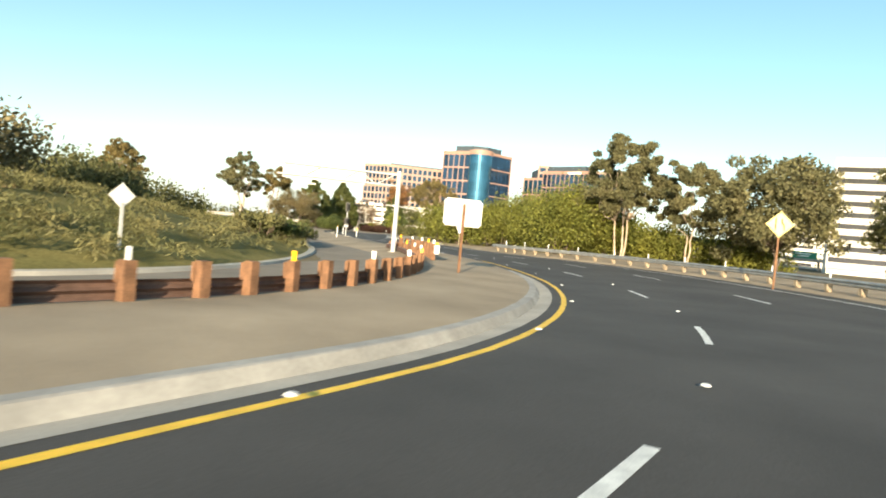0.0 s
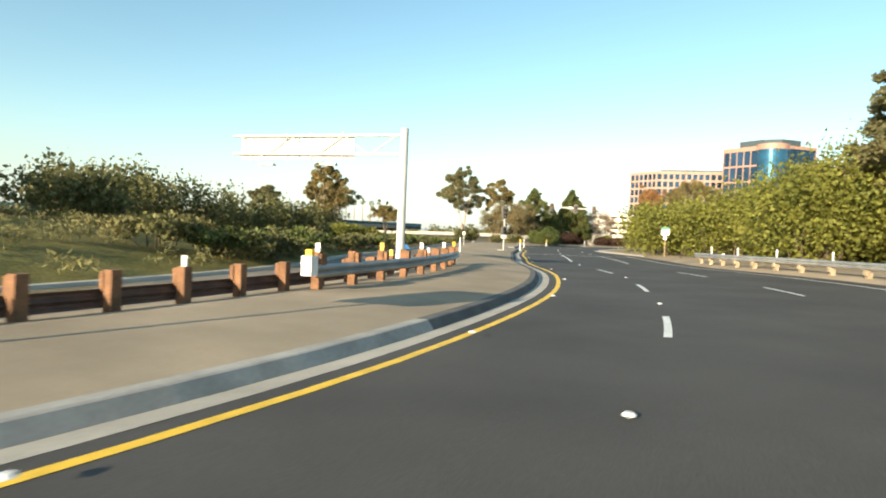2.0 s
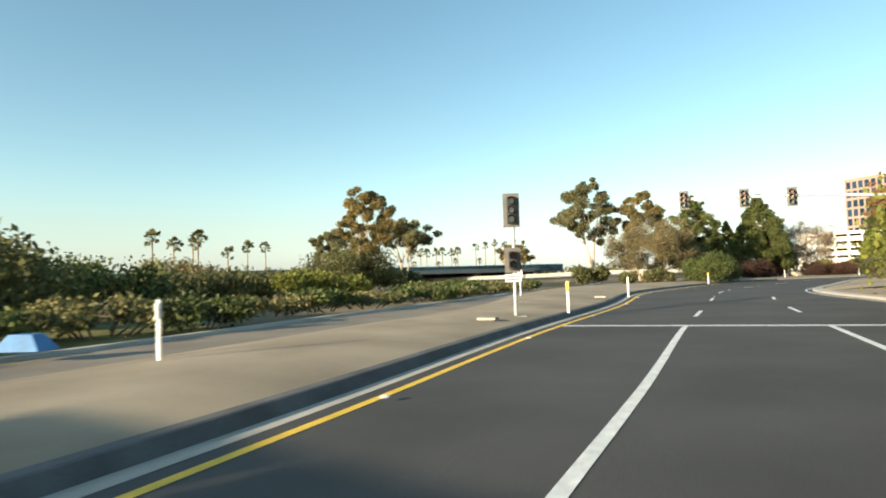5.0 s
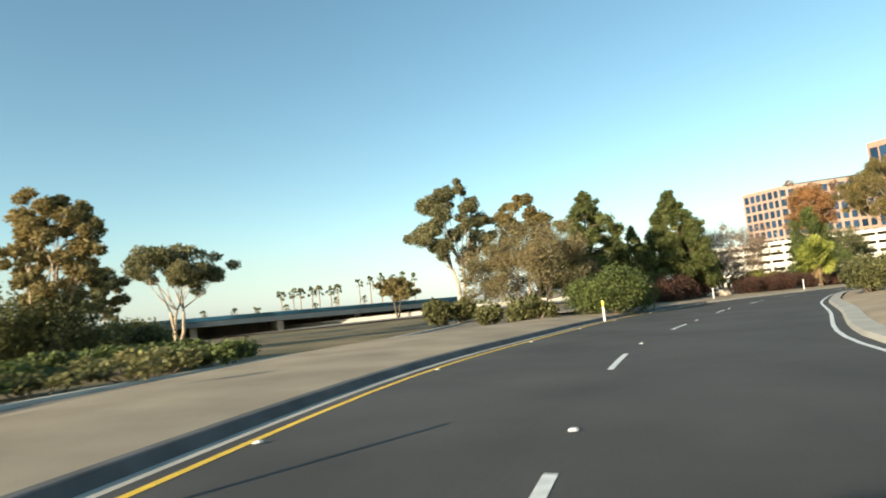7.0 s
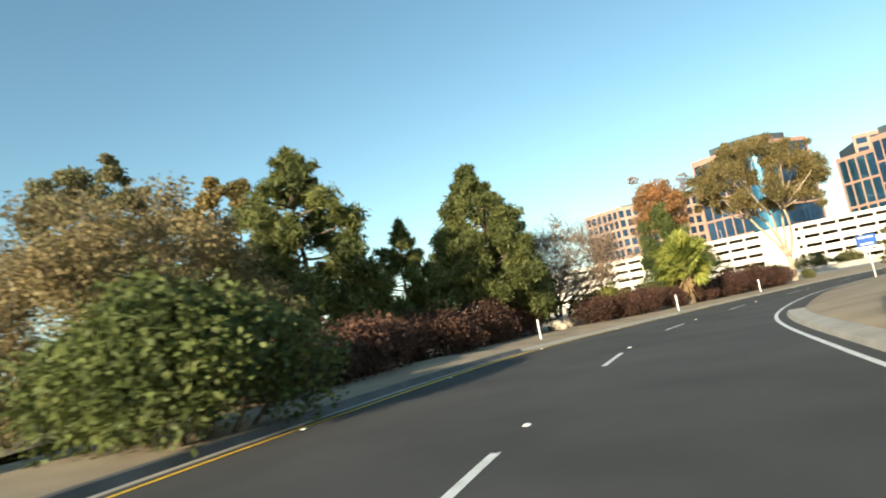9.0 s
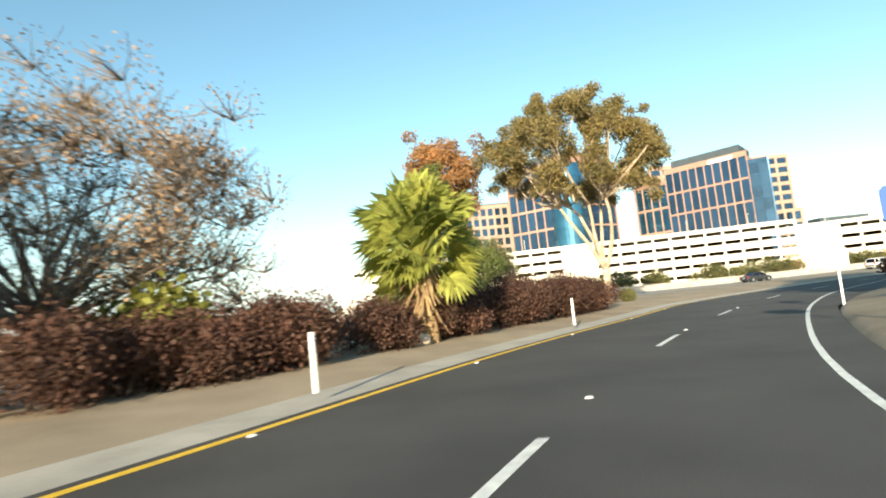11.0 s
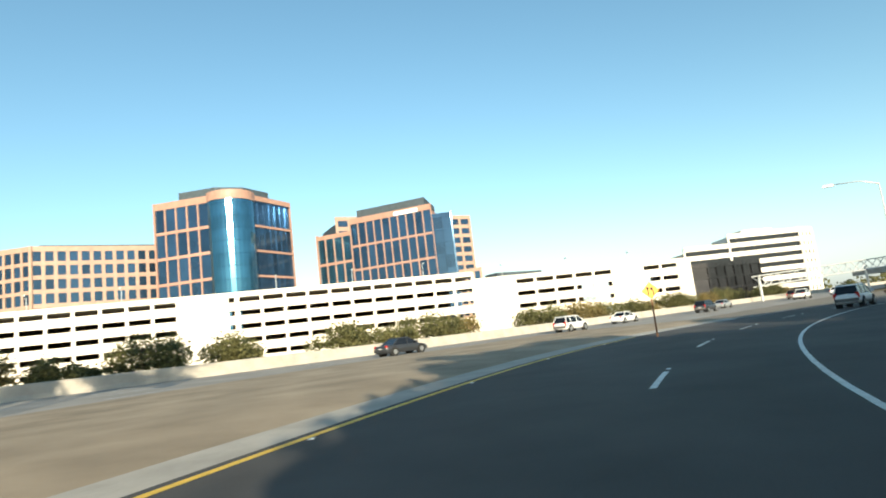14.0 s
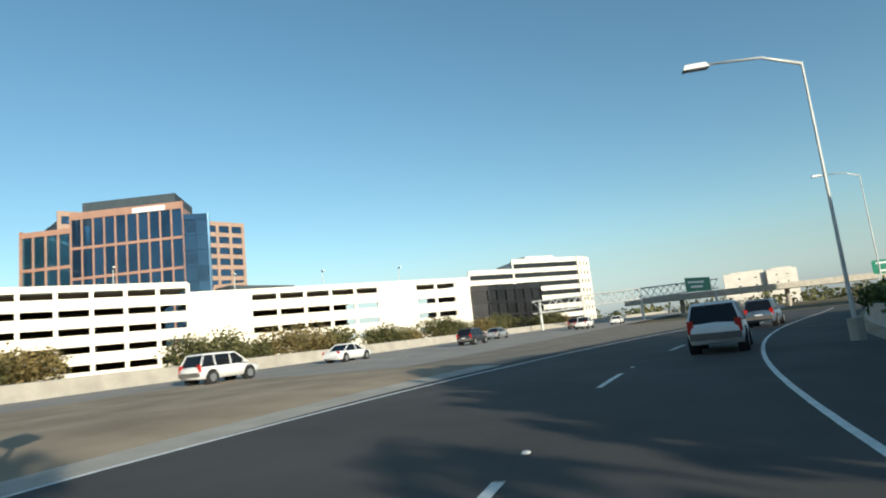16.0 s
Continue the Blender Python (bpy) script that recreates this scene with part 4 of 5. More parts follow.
# trees on the inner side that shade the end of the ramp
inner = ((176, 17, 6.5), (182, 13.5, 7.2), (188, 12.5, 8.2), (194, 12, 8.4), (199.5, 12.5, 8.4), (205, 12, 8.6), (210.5, 12.5, 8.2), (216, 13.5, 7.0), (221, 14, 5.6),
         (236.5, 18, 6.4), (241.5, 17, 6.0), (246.5, 16, 6.0), (252, 16, 6.0), (257, 17, 5.6), (263, 19, 5.4))
for k, (s, l, h) in enumerate(inner):
    x, y = at(s, l)
    tree("inner_tree", x, y, h, 4.4, 'bark_brown', 'dark_leaf', "dark shady tree on the bank inside the curve", 230 + k, trunks=2, base=0.15, clumps=16, n=9000, size=0.42, r=0.2, puff=0.38, group="bank trees")
for k in range(14):
    s = 131 + 4.0 * k if k < 3 else 171 + 8.0 * (k - 3)
    x, y = at(s, 7.4 + (k % 3) * 1.2)
    bush("bank_bush", x, y, 2.6 - 0.2 * (k % 3) - (0.9 if k > 5 else 0), 4.6, 'maroon_leaf' if k > 2 else 'olive_leaf', "dark low bush on the bank inside the curve", 250 + k, n=3500, size=0.2, group="bank bushes")
x, y = at(137.5, 4.8)
bush("bank_bush", x, y, 2.7, 3.0, 'olive_leaf', "rounded green bush on the verge inside the curve", 249, n=9000, size=0.13, group="bank bushes", lumps=12)
for k in range(11):
    x, y = at(244 + 4.4 * k, 7.6 + (k % 3) * 0.7)
    bush("bank_bush", x, y, 1.55 + 0.3 * (k % 3), 5.0, 'dark_leaf', "dark bush behind the curved barrier", 350 + k, n=3200, size=0.2, group="bank bushes")
for k in range(34):
    if k % 5 == 3:
        continue
    p = fwy(-30 + k * 6.0, -3.0 - (k * 29 % 7) * 0.5)
    bush("wall_bush", p[0], p[1], 2.9 + (k * 13 % 5) * 0.55, 6.0, 'olive_leaf' if k % 4 else 'gum_gold', "rounded olive bush behind the barrier wall", 270 + k, n=4600, size=0.19, z=fwy_z(-30 + k * 6.0, -3), group="wall bushes")

# distant belt of trees along the horizon
rng = np.random.default_rng(900)
belt = []
for k in range(150):
    a = radians(196 - 118 * k / 150 + rng.normal() * 0.4)
    d = 300 + 60 * rng.random()
    h = 3.5 + 4 * rng.random()
    belt.append(((-20 + d * math.cos(a), 130 + d * math.sin(a), h * 0.4 - 0.3), (5 + 4 * rng.random(), 5 + 4 * rng.random(), h)))
for k in range(60):
    a = radians(-20 + 75 * k / 60)
    d = 260 + 60 * rng.random()
    h = 3 + 3 * rng.random()
    belt.append(((150 + d * math.cos(a), 160 + d * math.sin(a) * 0.8, h * 0.4 - 0.6), (7, 7, h)))
one("tree_belt", leaf_mesh("tree_belt", leaves(rng, belt, 26000, 1.5, 0.0, 1.2, 0.5)), 'olive_leaf', "distant belt of olive trees on the horizon", "far trees", kind="stuff")

# ---- buildings ----
def facade(b, p0, p1, z0, floors, fh, bays, clad, glass, pier=0.9, band=1.0, top=1.6, depth=0.5, every=1):
    """A gridded wall from p0 to p1 (its outside to the right of the way): bands, piers and one pane per opening."""
    p0, p1 = Vector((*p0, 0)), Vector((*p1, 0))
    ln = (p1 - p0).length
    m = Matrix.Translation(p0 + Vector((0, 0, z0))) @ Matrix.Rotation(math.atan2(p1.y - p0.y, p1.x - p0.x), 4, 'Z')
    bw = ln / bays
    pw, ph = bw - pier, fh * every - band
    pane = Geo().box((0, depth * 0.75, 0), (pw, 0.2, ph))
    for k in range(1, 4):
        pane.box((0, depth * 0.62, -ph / 2 + ph * k / 4), (pw, 0.1, 0.12))
    pane.box((0, depth * 0.6, 0), (0.12, 0.12, ph))
    me = pane.mesh("pane")
    me.materials.append(M[glass])
    rows = floors // every
    for r in range(rows):
        for c in range(bays):
            part("pane", me, glass, b, at=m @ Matrix.Translation((bw * (c + 0.5), 0, band + r * fh * every + ph / 2)))
    h = rows * fh * every + top
    pm = Geo().box((0, depth / 2, h / 2), (pier, depth, h)).mesh("pier")
    pm.materials.append(M[clad])
    for c in range(bays + 1):
        part("pier", pm, clad, b, at=m @ Matrix.Translation((bw * c, -0.02, 0)))
    bm_ = Geo().box((ln / 2, depth / 2, band / 2), (ln, depth, band)).mesh("spandrel")
    bm_.materials.append(M[clad])
    for r in range(rows + 1):
        part("spandrel", bm_, clad, b, at=m @ Matrix.Translation((0, 0.02, r * fh * every)))
    part("parapet", Geo().box((ln / 2, depth / 2, h - top / 2), (ln, depth, top)), clad, b, at=m)
    return h


def core(b, poly, z0, z1, material='roof_dark', name="core"):
    part(name, Geo().prism(poly, z0, z1), material, b)


def shrink(poly, k):
    c = np.mean(poly, axis=0)
    return [tuple(c + (np.array(p) - c) * k) for p in poly]


# the offices beyond the freeway are drawn to plan, then set to their full size and distance
FULL = Matrix.Translation((36.24, 184.35, 1.5)) @ Matrix.Scale(1.185, 4) @ Matrix.Translation((-36.24, -184.35, -1.5))

# tower with a curved glass bay between two granite faces
T1 = root("office_tower", FULL, "tall pink granite and blue glass tower with curved bay", "office building")
L1, A1, B1, R1, K1 = (56.8, 386.0), (71.0, 373.5), (84.0, 372.0), (99.0, 381.3), (84.0, 412.0)
for p, q, n, c in ((L1, A1, 5, 'granite'), (B1, R1, 7, 'glass_blue'), (R1, K1, 8, 'granite'), (K1, L1, 9, 'granite')):
    facade(T1, p, q, 2.0, 12, 4.05, n, c, 'glass_blue', pier=0.5 if c == 'granite' else 0.25, band=0.9, top=2.2, every=2)
part("frieze", Geo().box((8.8, -0.12, 0), (17.6, 0.3, 1.6)), 'granite', T1, "granite frieze over the glass face", at=Matrix.Translation((*B1, 52.0)) @ Matrix.Rotation(math.atan2(R1[1] - B1[1], R1[0] - B1[0]), 4, 'Z'))
for k in range(1, 6):
    part("granite_band", Geo().box((8.8, -0.06, 0), (17.6, 0.2, 0.7)), 'granite', T1, at=Matrix.Translation((*B1, 2 + 8.1 * k + 0.4)) @ Matrix.Rotation(math.atan2(R1[1] - B1[1], R1[0] - B1[0]), 4, 'Z'))
core(T1, shrink([L1, A1, B1, R1, K1], 0.955), 0, 52.2)
core(T1, shrink([L1, A1, B1, R1, K1], 0.66), 52.2, 56.6, 'roof_dark', "penthouse")
cx, cy, cr = 77.8, 374.8, 7.3
angs = np.linspace(radians(192), radians(350), 15)
for r in range(13):
    z0, z1 = 2 + r * 3.95, 2 + r * 3.95 + 3.87
    ring = [(cx + q * math.cos(a), cy + q * math.sin(a), z) for q, z in ((cr - 0.3, z0), (cr, z0), (cr, z1), (cr - 0.3, z1)) for a in angs]
    part("glass_bay_storey", Geo().add(ring, [(k * 15 + i, k * 15 + i + 1, (k + 1) * 15 + i + 1, (k + 1) * 15 + i) for k in range(3) for i in range(14)]), 'glass_teal', T1, "curved teal glass")
ring = [(cx + q * math.cos(a), cy + q * math.sin(a), z) for q, z in ((cr - 0.2, 50.6), (cr + 0.25, 50.6), (cr + 0.25, 53.4), (cr - 0.2, 53.4)) for a in angs]
part("frieze", Geo().add(ring, [(k * 15 + i, k * 15 + i + 1, (k + 1) * 15 + i + 1, (k + 1) * 15 + i) for k in range(3) for i in range(14)]), 'granite', T1, "curved granite frieze")
core(T1, [(cx + (cr - 0.4) * math.cos(a), cy + (cr - 0.4) * math.sin(a)) for a in np.linspace(radians(185), radians(355), 12)], 0, 53.0, 'glass_blue', "bay_core")

# wide tower with a stepped top
T2 = root("office_tower", FULL, "broad pink granite tower with dark blue glass, stepped roof", "office building")
A2, B2, C2, D2, E2, G2 = (110.0, 388.0), (118.7, 377.0), (138.0, 352.5), (143.5, 348.5), (158.0, 378.0), (136.0, 408.0)
facade(T2, A2, B2, 2.0, 8, 4.8, 4, 'granite', 'glass_teal', pier=0.5, band=0.9, top=1.5, every=2)
facade(T2, B2, C2, 2.0, 10, 4.2, 10, 'granite', 'glass_blue', pier=0.42, band=0.75, top=2.0, every=2)
facade(T2, C2, D2, 2.0, 9, 4.3, 2, 'glass_blue', 'glass_blue', pier=0.3, band=0.4, top=1.5)
facade(T2, D2, E2, 2.0, 9, 4.3, 10, 'glass_blue', 'glass_blue', pier=0.9, band=1.0, top=1.5)
facade(T2, E2, G2, 2.0, 9, 4.3, 10, 'granite', 'glass_blue', pier=0.9, band=1.0, top=1.5)
facade(T2, G2, A2, 2.0, 9, 4.3, 8, 'granite', 'glass_blue', pier=0.9, band=1.0, top=1.5)
core(T2, shrink([A2, B2, C2, D2, E2, G2], 0.965), 0, 41.0)
core(T2, shrink([B2, C2, (152, 368), (136, 390)], 0.93), 41.0, 45.4, 'granite', "upper_storey")
core(T2, shrink([B2, C2, (152, 368), (136, 390)], 0.84), 45.4, 49.0, 'roof_dark', "penthouse")
part("fascia_sign", Geo().box((0, 0, 0), (9.0, 0.25, 1.4)), 'white_sheet', T2, "pale blank fascia sign", at=Matrix.Translation((132.2, 359.6, 44.7)) @ Matrix.Rotation(math.atan2(C2[1] - B2[1], C2[0] - B2[0]), 4, 'Z'))
T3 = root("office_annexe", FULL, "lower granite office wing beside the tower", "office building")
facade(T3, (151, 360), (157, 354.5), 2.0, 5, 4.1, 3, 'granite_pale', 'glass_blue', pier=0.8, band=1.2, top=1.2)
facade(T3, (157, 354.5), (164, 366), 2.0, 5, 4.1, 4, 'granite_pale', 'glass_blue', pier=0.8, band=1.2, top=1.2)
core(T3, [(151.6, 360.4), (156.9, 355.4), (163.5, 366), (158, 372)], 0, 22.8)

# low office block left of the towers
LB = root("office_block", FULL, "long pale pink office block with square windows", "office building")
facade(LB, (10, 408), (24, 397), 2.0, 9, 4.3, 6, 'granite_pale', 'glass_blue', pier=0.8, band=1.1, top=1.6)
facade(LB, (24, 397), (62, 400), 2.0, 9, 4.3, 12, 'granite_pale', 'glass_blue', pier=1.0, band=1.3, top=1.6)
core(LB, [(10.4, 408.4), (24.2, 397.6), (61.8, 400.6), (61, 422), (12, 424)], 0, 39.8)
core(LB, [(26, 402), (60, 404), (59, 418), (27, 416)], 39.8, 43.5, 'roof_dark', "penthouse")
RB = root("office_block", pose(0, 0, 0), "distant white office block with ribbon windows", "office building")
facade(RB, (164, 178), (205, 148), 2.0, 9, 4.0, 2, 'far_wall', 'glass_dark', pier=0.6, band=2.2, top=3.2)
core(RB, [(164.6, 178.6), (205, 149), (215, 165), (175, 192)], 0, 38.5, 'far_wall')
QB = root("office_block", FULL, "pale granite office block half hidden by trees", "office building")
facade(QB, (124, 402), (185, 398), 2.0, 12, 4.1, 12, 'granite_pale', 'glass_blue', pier=1.1, band=1.6, top=1.6)
core(QB, [(124.4, 402.6), (184.6, 398.6), (184, 420), (126, 424)], 0, 50.5)

# parking structure
PK = root("parking_structure", pose(0, 0, 0), "long white concrete parking structure with rows of dark openings", "parking garage")
PLN = [(-12.0, 325.4), (62.7, 306.2), (111.4, 293.7), (161.7, 274.5)]


def garage_run(p, q, spans, rows, top):
    """White spandrels and piers; spans lists (start, end) of the open stretches, rows the mid heights of the openings."""
    a, b = Vector((*p, 0)), Vector((*q, 0))
    ln = (b - a).length
    m = Matrix.Translation(a) @ Matrix.Rotation(math.atan2(b.y - a.y, b.x - a.x), 4, 'Z')
    u = 0.0
    gap = 0.5
    edges = [0.2] + [z + e for z in rows for e in (-gap, gap)] + [top]
    for s0, s1 in list(spans) + [(ln, ln)]:
        if s0 - u > 0.2:
            part("solid_panel", Geo().box(((u + s0) / 2, 0.2, top / 2), (s0 - u, 0.5, top)), 'white_wall', PK, "blank white wall panel", at=m)
        if s1 > s0:
            w = s1 - s0
            for lo, hi in zip(edges[::2], edges[1::2]):
                part("spandrel", Geo().box(((s0 + s1) / 2, 0.25, (lo + hi) / 2), (w, 0.4, hi - lo)), 'white_wall', PK, at=m)
            for z in rows:
                # decks and back wall are coloured as if already in shade
                part("deck", Geo().box(((s0 + s1) / 2, 9.5, z - gap - 0.5), (w, 18, 0.3)), 'shade_brown', PK, "concrete deck with shade in its colour", at=m)
            n = max(1, int(round(w / 4.5)))
            for c in range(n + 1):
                part("pier", Geo().box((s0 + w * c / n, 0.3, top / 2 - 0.1), (0.62, 0.36, top - 0.3)), 'white_wall', PK, at=m)
            part("back_wall", Geo().box(((s0 + s1) / 2, 18.6, top / 2 - 0.5), (w, 0.3, top - 1.2)), 'shade_brown', PK, "inner wall with shade in its colour", at=m)
        u = s1
    part("roof_deck", Geo().box((ln / 2, 10.0, top - 1.0), (ln, 18, 0.3)), 'concrete', PK, at=m)
    for k in range(int(ln // 16)):
        g = Geo().cyl((8 + 16 * k, 4.0, top + 1.1), 0.08, 4.0, 8).box((8 + 16 * k, 3.5, top + 3.1), (0.3, 1.1, 0.18))
        part("roof_lamp", g, 'pole', PK, "slim roof lamp post", at=m)
    return m


FIVE, FOUR = (2.5, 5.2, 7.9, 10.6, 13.3), (3.2, 6.0, 8.8, 11.6)
garage_run(PLN[0], PLN[1], [(4, 66.4), (75.4, 77.1)], FIVE, 14.8)
garage_run(PLN[1], PLN[2], [(0.3, 50.2)], FIVE, 14.8)
garage_run(PLN[2], PLN[3], [(9.7, 33.5), (41.3, 50.6)], FOUR, 13.1)
part("roof_plant", Geo().box((128, 300, 13.2), (14, 5, 3.0)), 'roof_dark', PK, "low roof plant")

BK = root("glass_office", pose(0, 0, -1.6), "low black glass office box beside the garage", "office building")
facade(BK, (166, 279.5), (171, 276.5), 0.5, 4, 2.9, 1, 'bronze_glass', 'bronze_glass', pier=0.3, band=0.5, top=1.2)
facade(BK, (171, 276.5), (188.3, 273.2), 0.5, 4, 2.9, 6, 'bronze_glass', 'bronze_glass', pier=0.3, band=0.5, top=1.2)
core(BK, [(166.6, 279.8), (171.2, 277.2), (188.0, 274.0), (190.5, 288), (168, 292)], 0, 12.6, 'bronze_glass')

HT = root("hotel", pose(0, 0, -4.0), "white slab building with ribbon windows and a taller wing", "hotel")
facade(HT, (241, 314), (268, 302), 1.0, 8, 3.4, 1, 'white_wall', 'glass_dark', pier=0.7, band=1.7, top=1.4)
facade(HT, (268, 302), (277, 302.5), 1.0, 8, 3.4, 3, 'white_wall', 'glass_dark', pier=1.8, band=1.9, top=1.8)
core(HT, [(241.5, 314.4), (268.3, 302.6), (276.5, 303.2), (278, 315), (250, 327)], 0, 29.0, 'white_wall')
core(HT, [(250, 314), (262, 309), (264, 315), (252, 320)], 29.0, 31.2, 'white_wall', "roof_house")
facade(HT, (224, 321), (241, 314), 1.0, 7, 3.4, 1, 'white_wall', 'glass_dark', pier=0.7, band=1.7, top=0.8)
core(HT, [(224.5, 321.4), (241, 314.6), (250, 328), (232, 334)], 0, 24.4, 'white_wall')
for k, (x, y, w, h) in enumerate(((404, 277, 16, 19.0), (409, 262, 10, 17.5))):
    fb = root("far_block", pose(x, y, -0.5, 0, 0, -62), "distant tan office block in the haze", "office building", "far blocks")
    facade(fb, (-w / 2, -6), (w / 2, -6), 0, 4, 3.8, 2, 'far_wall', 'glass_dark', pier=w * 0.42, band=3.2, top=2.5)
    core(fb, [(-w / 2, -5.5), (w / 2, -5.5), (w / 2, 8), (-w / 2, 8)], 0, h - 1.2, 'far_wall')


# ---- road furniture ----
def guardrail(name, s0, s1, off, post, label, step=1.9, z=0.2, flip=1, tall=0.26, marker=None, beam='steel', big=0.2):
    t = root(name, pose(0, 0, 0), label, "guardrail")
    prof = [(0.0, 0.44), (0.08, 0.50), (0.08, 0.54), (0.0, 0.60), (0.08, 0.66), (0.08, 0.70), (0.0, 0.76), (-0.012, 0.76), (0.068, 0.70), (0.068, 0.66), (-0.012, 0.60), (0.068, 0.54), (0.068, 0.50), (-0.012, 0.44)]
    part("beam", loft(s0, s1, 1.0, lambda s: [(off(s) + flip * (0.16 + a), z + b) for a, b in prof]), beam, t, "corrugated steel beam")
    pm = Geo().box((0, 0, 0.30), (big, big, 1.0)).mesh("post")
    bmk = Geo().box((0, flip * -0.13, 0.6), (0.2, 0.12, 0.33)).mesh("spacer")
    k = 0
    for s in np.arange(s0 + 0.4, s1, step):
        m = pose(*at(s, off(s)), z, 0, 0, heading(s))
        part("post", pm, post, t, at=m)
        part("spacer", bmk, post, t, at=m)
        if marker and k % marker == 0:
            part("reflector", Geo().box((0, 0, 0.75 + tall / 2), (0.03, 0.12 if tall < 0.3 else 0.075, tall)), 'yellow_sheet' if tall < 0.3 and (k // marker) % 3 == 1 else 'white_plastic', t, "small reflector paddle", at=m)
        elif marker and tall > 0.3 and k % 4 == 1:
            part("reflector", Geo().cyl((0, 0, 0.88), 0.1, 0.03, 12, 'x'), 'white_plastic', t, "round white reflector", at=m)
        k += 1
    return t


rail_l = curve((-45, -9.1), (20, -9.4), (37, -9.3), (53, -8.4))
guardrail("guardrail", -45, 52.5, rail_l, 'wood_post', "brown guardrail with stout red-brown posts, seen from behind", z=-0.1, step=1.85, marker=3, flip=-1, beam='brown_shade_steel', big=0.2)
rail_m = curve((36, -8.5), (43, -7.9), (50, -7.6), (54, -7.8))
short_rail = guardrail("guardrail", 36.4, 53, rail_m, 'wood_post', "short steel guardrail on wooden posts round the gantry", z=0.18, marker=2)
part("end_box", Geo().box((0, 0, 0.5), (0.3, 0.26, 0.45)), 'white_plastic', short_rail, "white end box of the rail", at=pose(*at(36.2, -8.25), 0.18, 0, 0, heading(36)))
part("reflector", Geo().box((0, 0, 0.8), (0.12, 0.16, 0.14)), 'yellow_sheet', short_rail, "yellow reflector on the end box", at=pose(*at(36.2, -8.25), 0.18, 0, 0, heading(36)))
rail_r = lambda s: edge(s) + 0.9
guardrail("guardrail", -45, 68.5, rail_r, 'wood_pale', "long steel guardrail along the outside of the curve", z=0.08, flip=-1, marker=2, tall=0.62)
rail_e = lambda s: edge(s) + 4.0
one("curved_barrier", loft(206, 300, 2.0, lambda s: [(rail_e(s) - 0.25, 0.05), (rail_e(s) - 0.1, 0.35), (rail_e(s) - 0.05, 0.95), (rail_e(s) + 0.15, 0.95), (rail_e(s) + 0.3, 0.05)]), 'concrete', "low curved concrete barrier inside the ramp's end", "barrier", kind="structure")


def delineator(x, y, z, label, top=None, h=1.0):
    t = root("marker_post", pose(x, y, z), label, "marker post", "marker posts")
    g = Geo()
    n = 8
    g.add([(0.055 * math.cos(6.283 * i / n), 0.035 * math.sin(6.283 * i / n), zz) for zz in (-0.1, h) for i in range(n)],
          [(i, (i + 1) % n, n + (i + 1) % n, n + i) for i in range(n)] + [tuple(range(n, 2 * n))])
    part("post", g, 'white_plastic', t)
    part("reflector", Geo().box((0, -0.045, h - 0.2), (0.075, 0.012, 0.3)), top or 'white_sheet', t, "reflective band")
    if top:
        part("sleeve", Geo().box((0, 0, h - 0.13), (0.118, 0.078, 0.24)), top, t, "yellow reflective sleeve")
    return t


for x, y, top in ((-7.0, 111.0, 'yellow_sheet'), (-3.2, 145.5, None), (5.5, 155.4, None), (14.1, 168.6, None), (-4.0, 69.0, 'yellow_sheet'), (-5.8, 81.8, None), (-6.3, 55.3, None)):
    delineator(x, y, 0.28, "yellow-topped white plastic marker post on the verge" if top else "white plastic marker post on the verge", top)


def signal_head(parent, m, pale=False, plate=True, three=True, k=1.0):
    """A vertical traffic signal: backplate, housing and hooded lenses."""
    n = 3 if three else 2
    h = 0.36 * n
    m = m @ Matrix.Scale(k, 4)
    if plate:
        part("backplate", Geo().box((0, 0.06, 0), (0.66, 0.03, h + 0.3)), 'backplate', parent, at=m)
    part("housing", Geo().box((0, -0.04, 0), (0.34, 0.2, h)), 'signal_black', parent, at=m)
    # pale paints the sun's glare over all lenses instead of their own colours
    cols = ('lens_glare',) * 3 if pale else ('lens_red', 'lens_amber', 'lens_green')
    for i in range(n):
        z = h / 2 - 0.18 - 0.36 * i
        part("lens", Geo().cyl((0, -0.15, z), 0.115, 0.03, 16, 'y'), cols[i] if n == 3 else ('lens_red', 'signal_black')[i], parent, at=m)
        hood = Geo()
        angs = np.linspace(radians(-45), radians(225), 12)
        hood.add([(0.155 * math.cos(a), y, z + 0.155 * math.sin(a)) for y in (-0.14, -0.46) for a in angs], [(q, q + 1, 13 + q, 12 + q) for q in range(11)])
        part("visor", hood, 'signal_black', parent, at=m)


sig = root("ramp_meter_signal", pose(-5.4, 67.7, 0.1, 0, 0, 30), "ramp meter signal post with two heads and a small white plate", "traffic signal")
part("pole", Geo().cyl((0, 0, 1.9), 0.06, 4.0, 12), 'pole', sig)
part("footing", Geo().box((0, 0, 0.02), (0.7, 0.7, 0.06)), 'concrete', sig, "pale concrete footing pad")
signal_head(sig, pose(-0.05, -0.12, 3.72), pale=True, k=0.86)
signal_head(sig, pose(-0.05, -0.12, 1.98), three=False, k=0.84)
part("plate", Geo().box((-0.05, -0.1, 1.36), (0.56, 0.03, 0.27)), 'white_sheet', sig, "small white sign plate with unreadable lines")
for k in range(2):
    part("plate_line", Geo().box((-0.05, -0.118, 1.41 - 0.1 * k), (0.42, 0.006, 0.034)), 'black_print', sig)

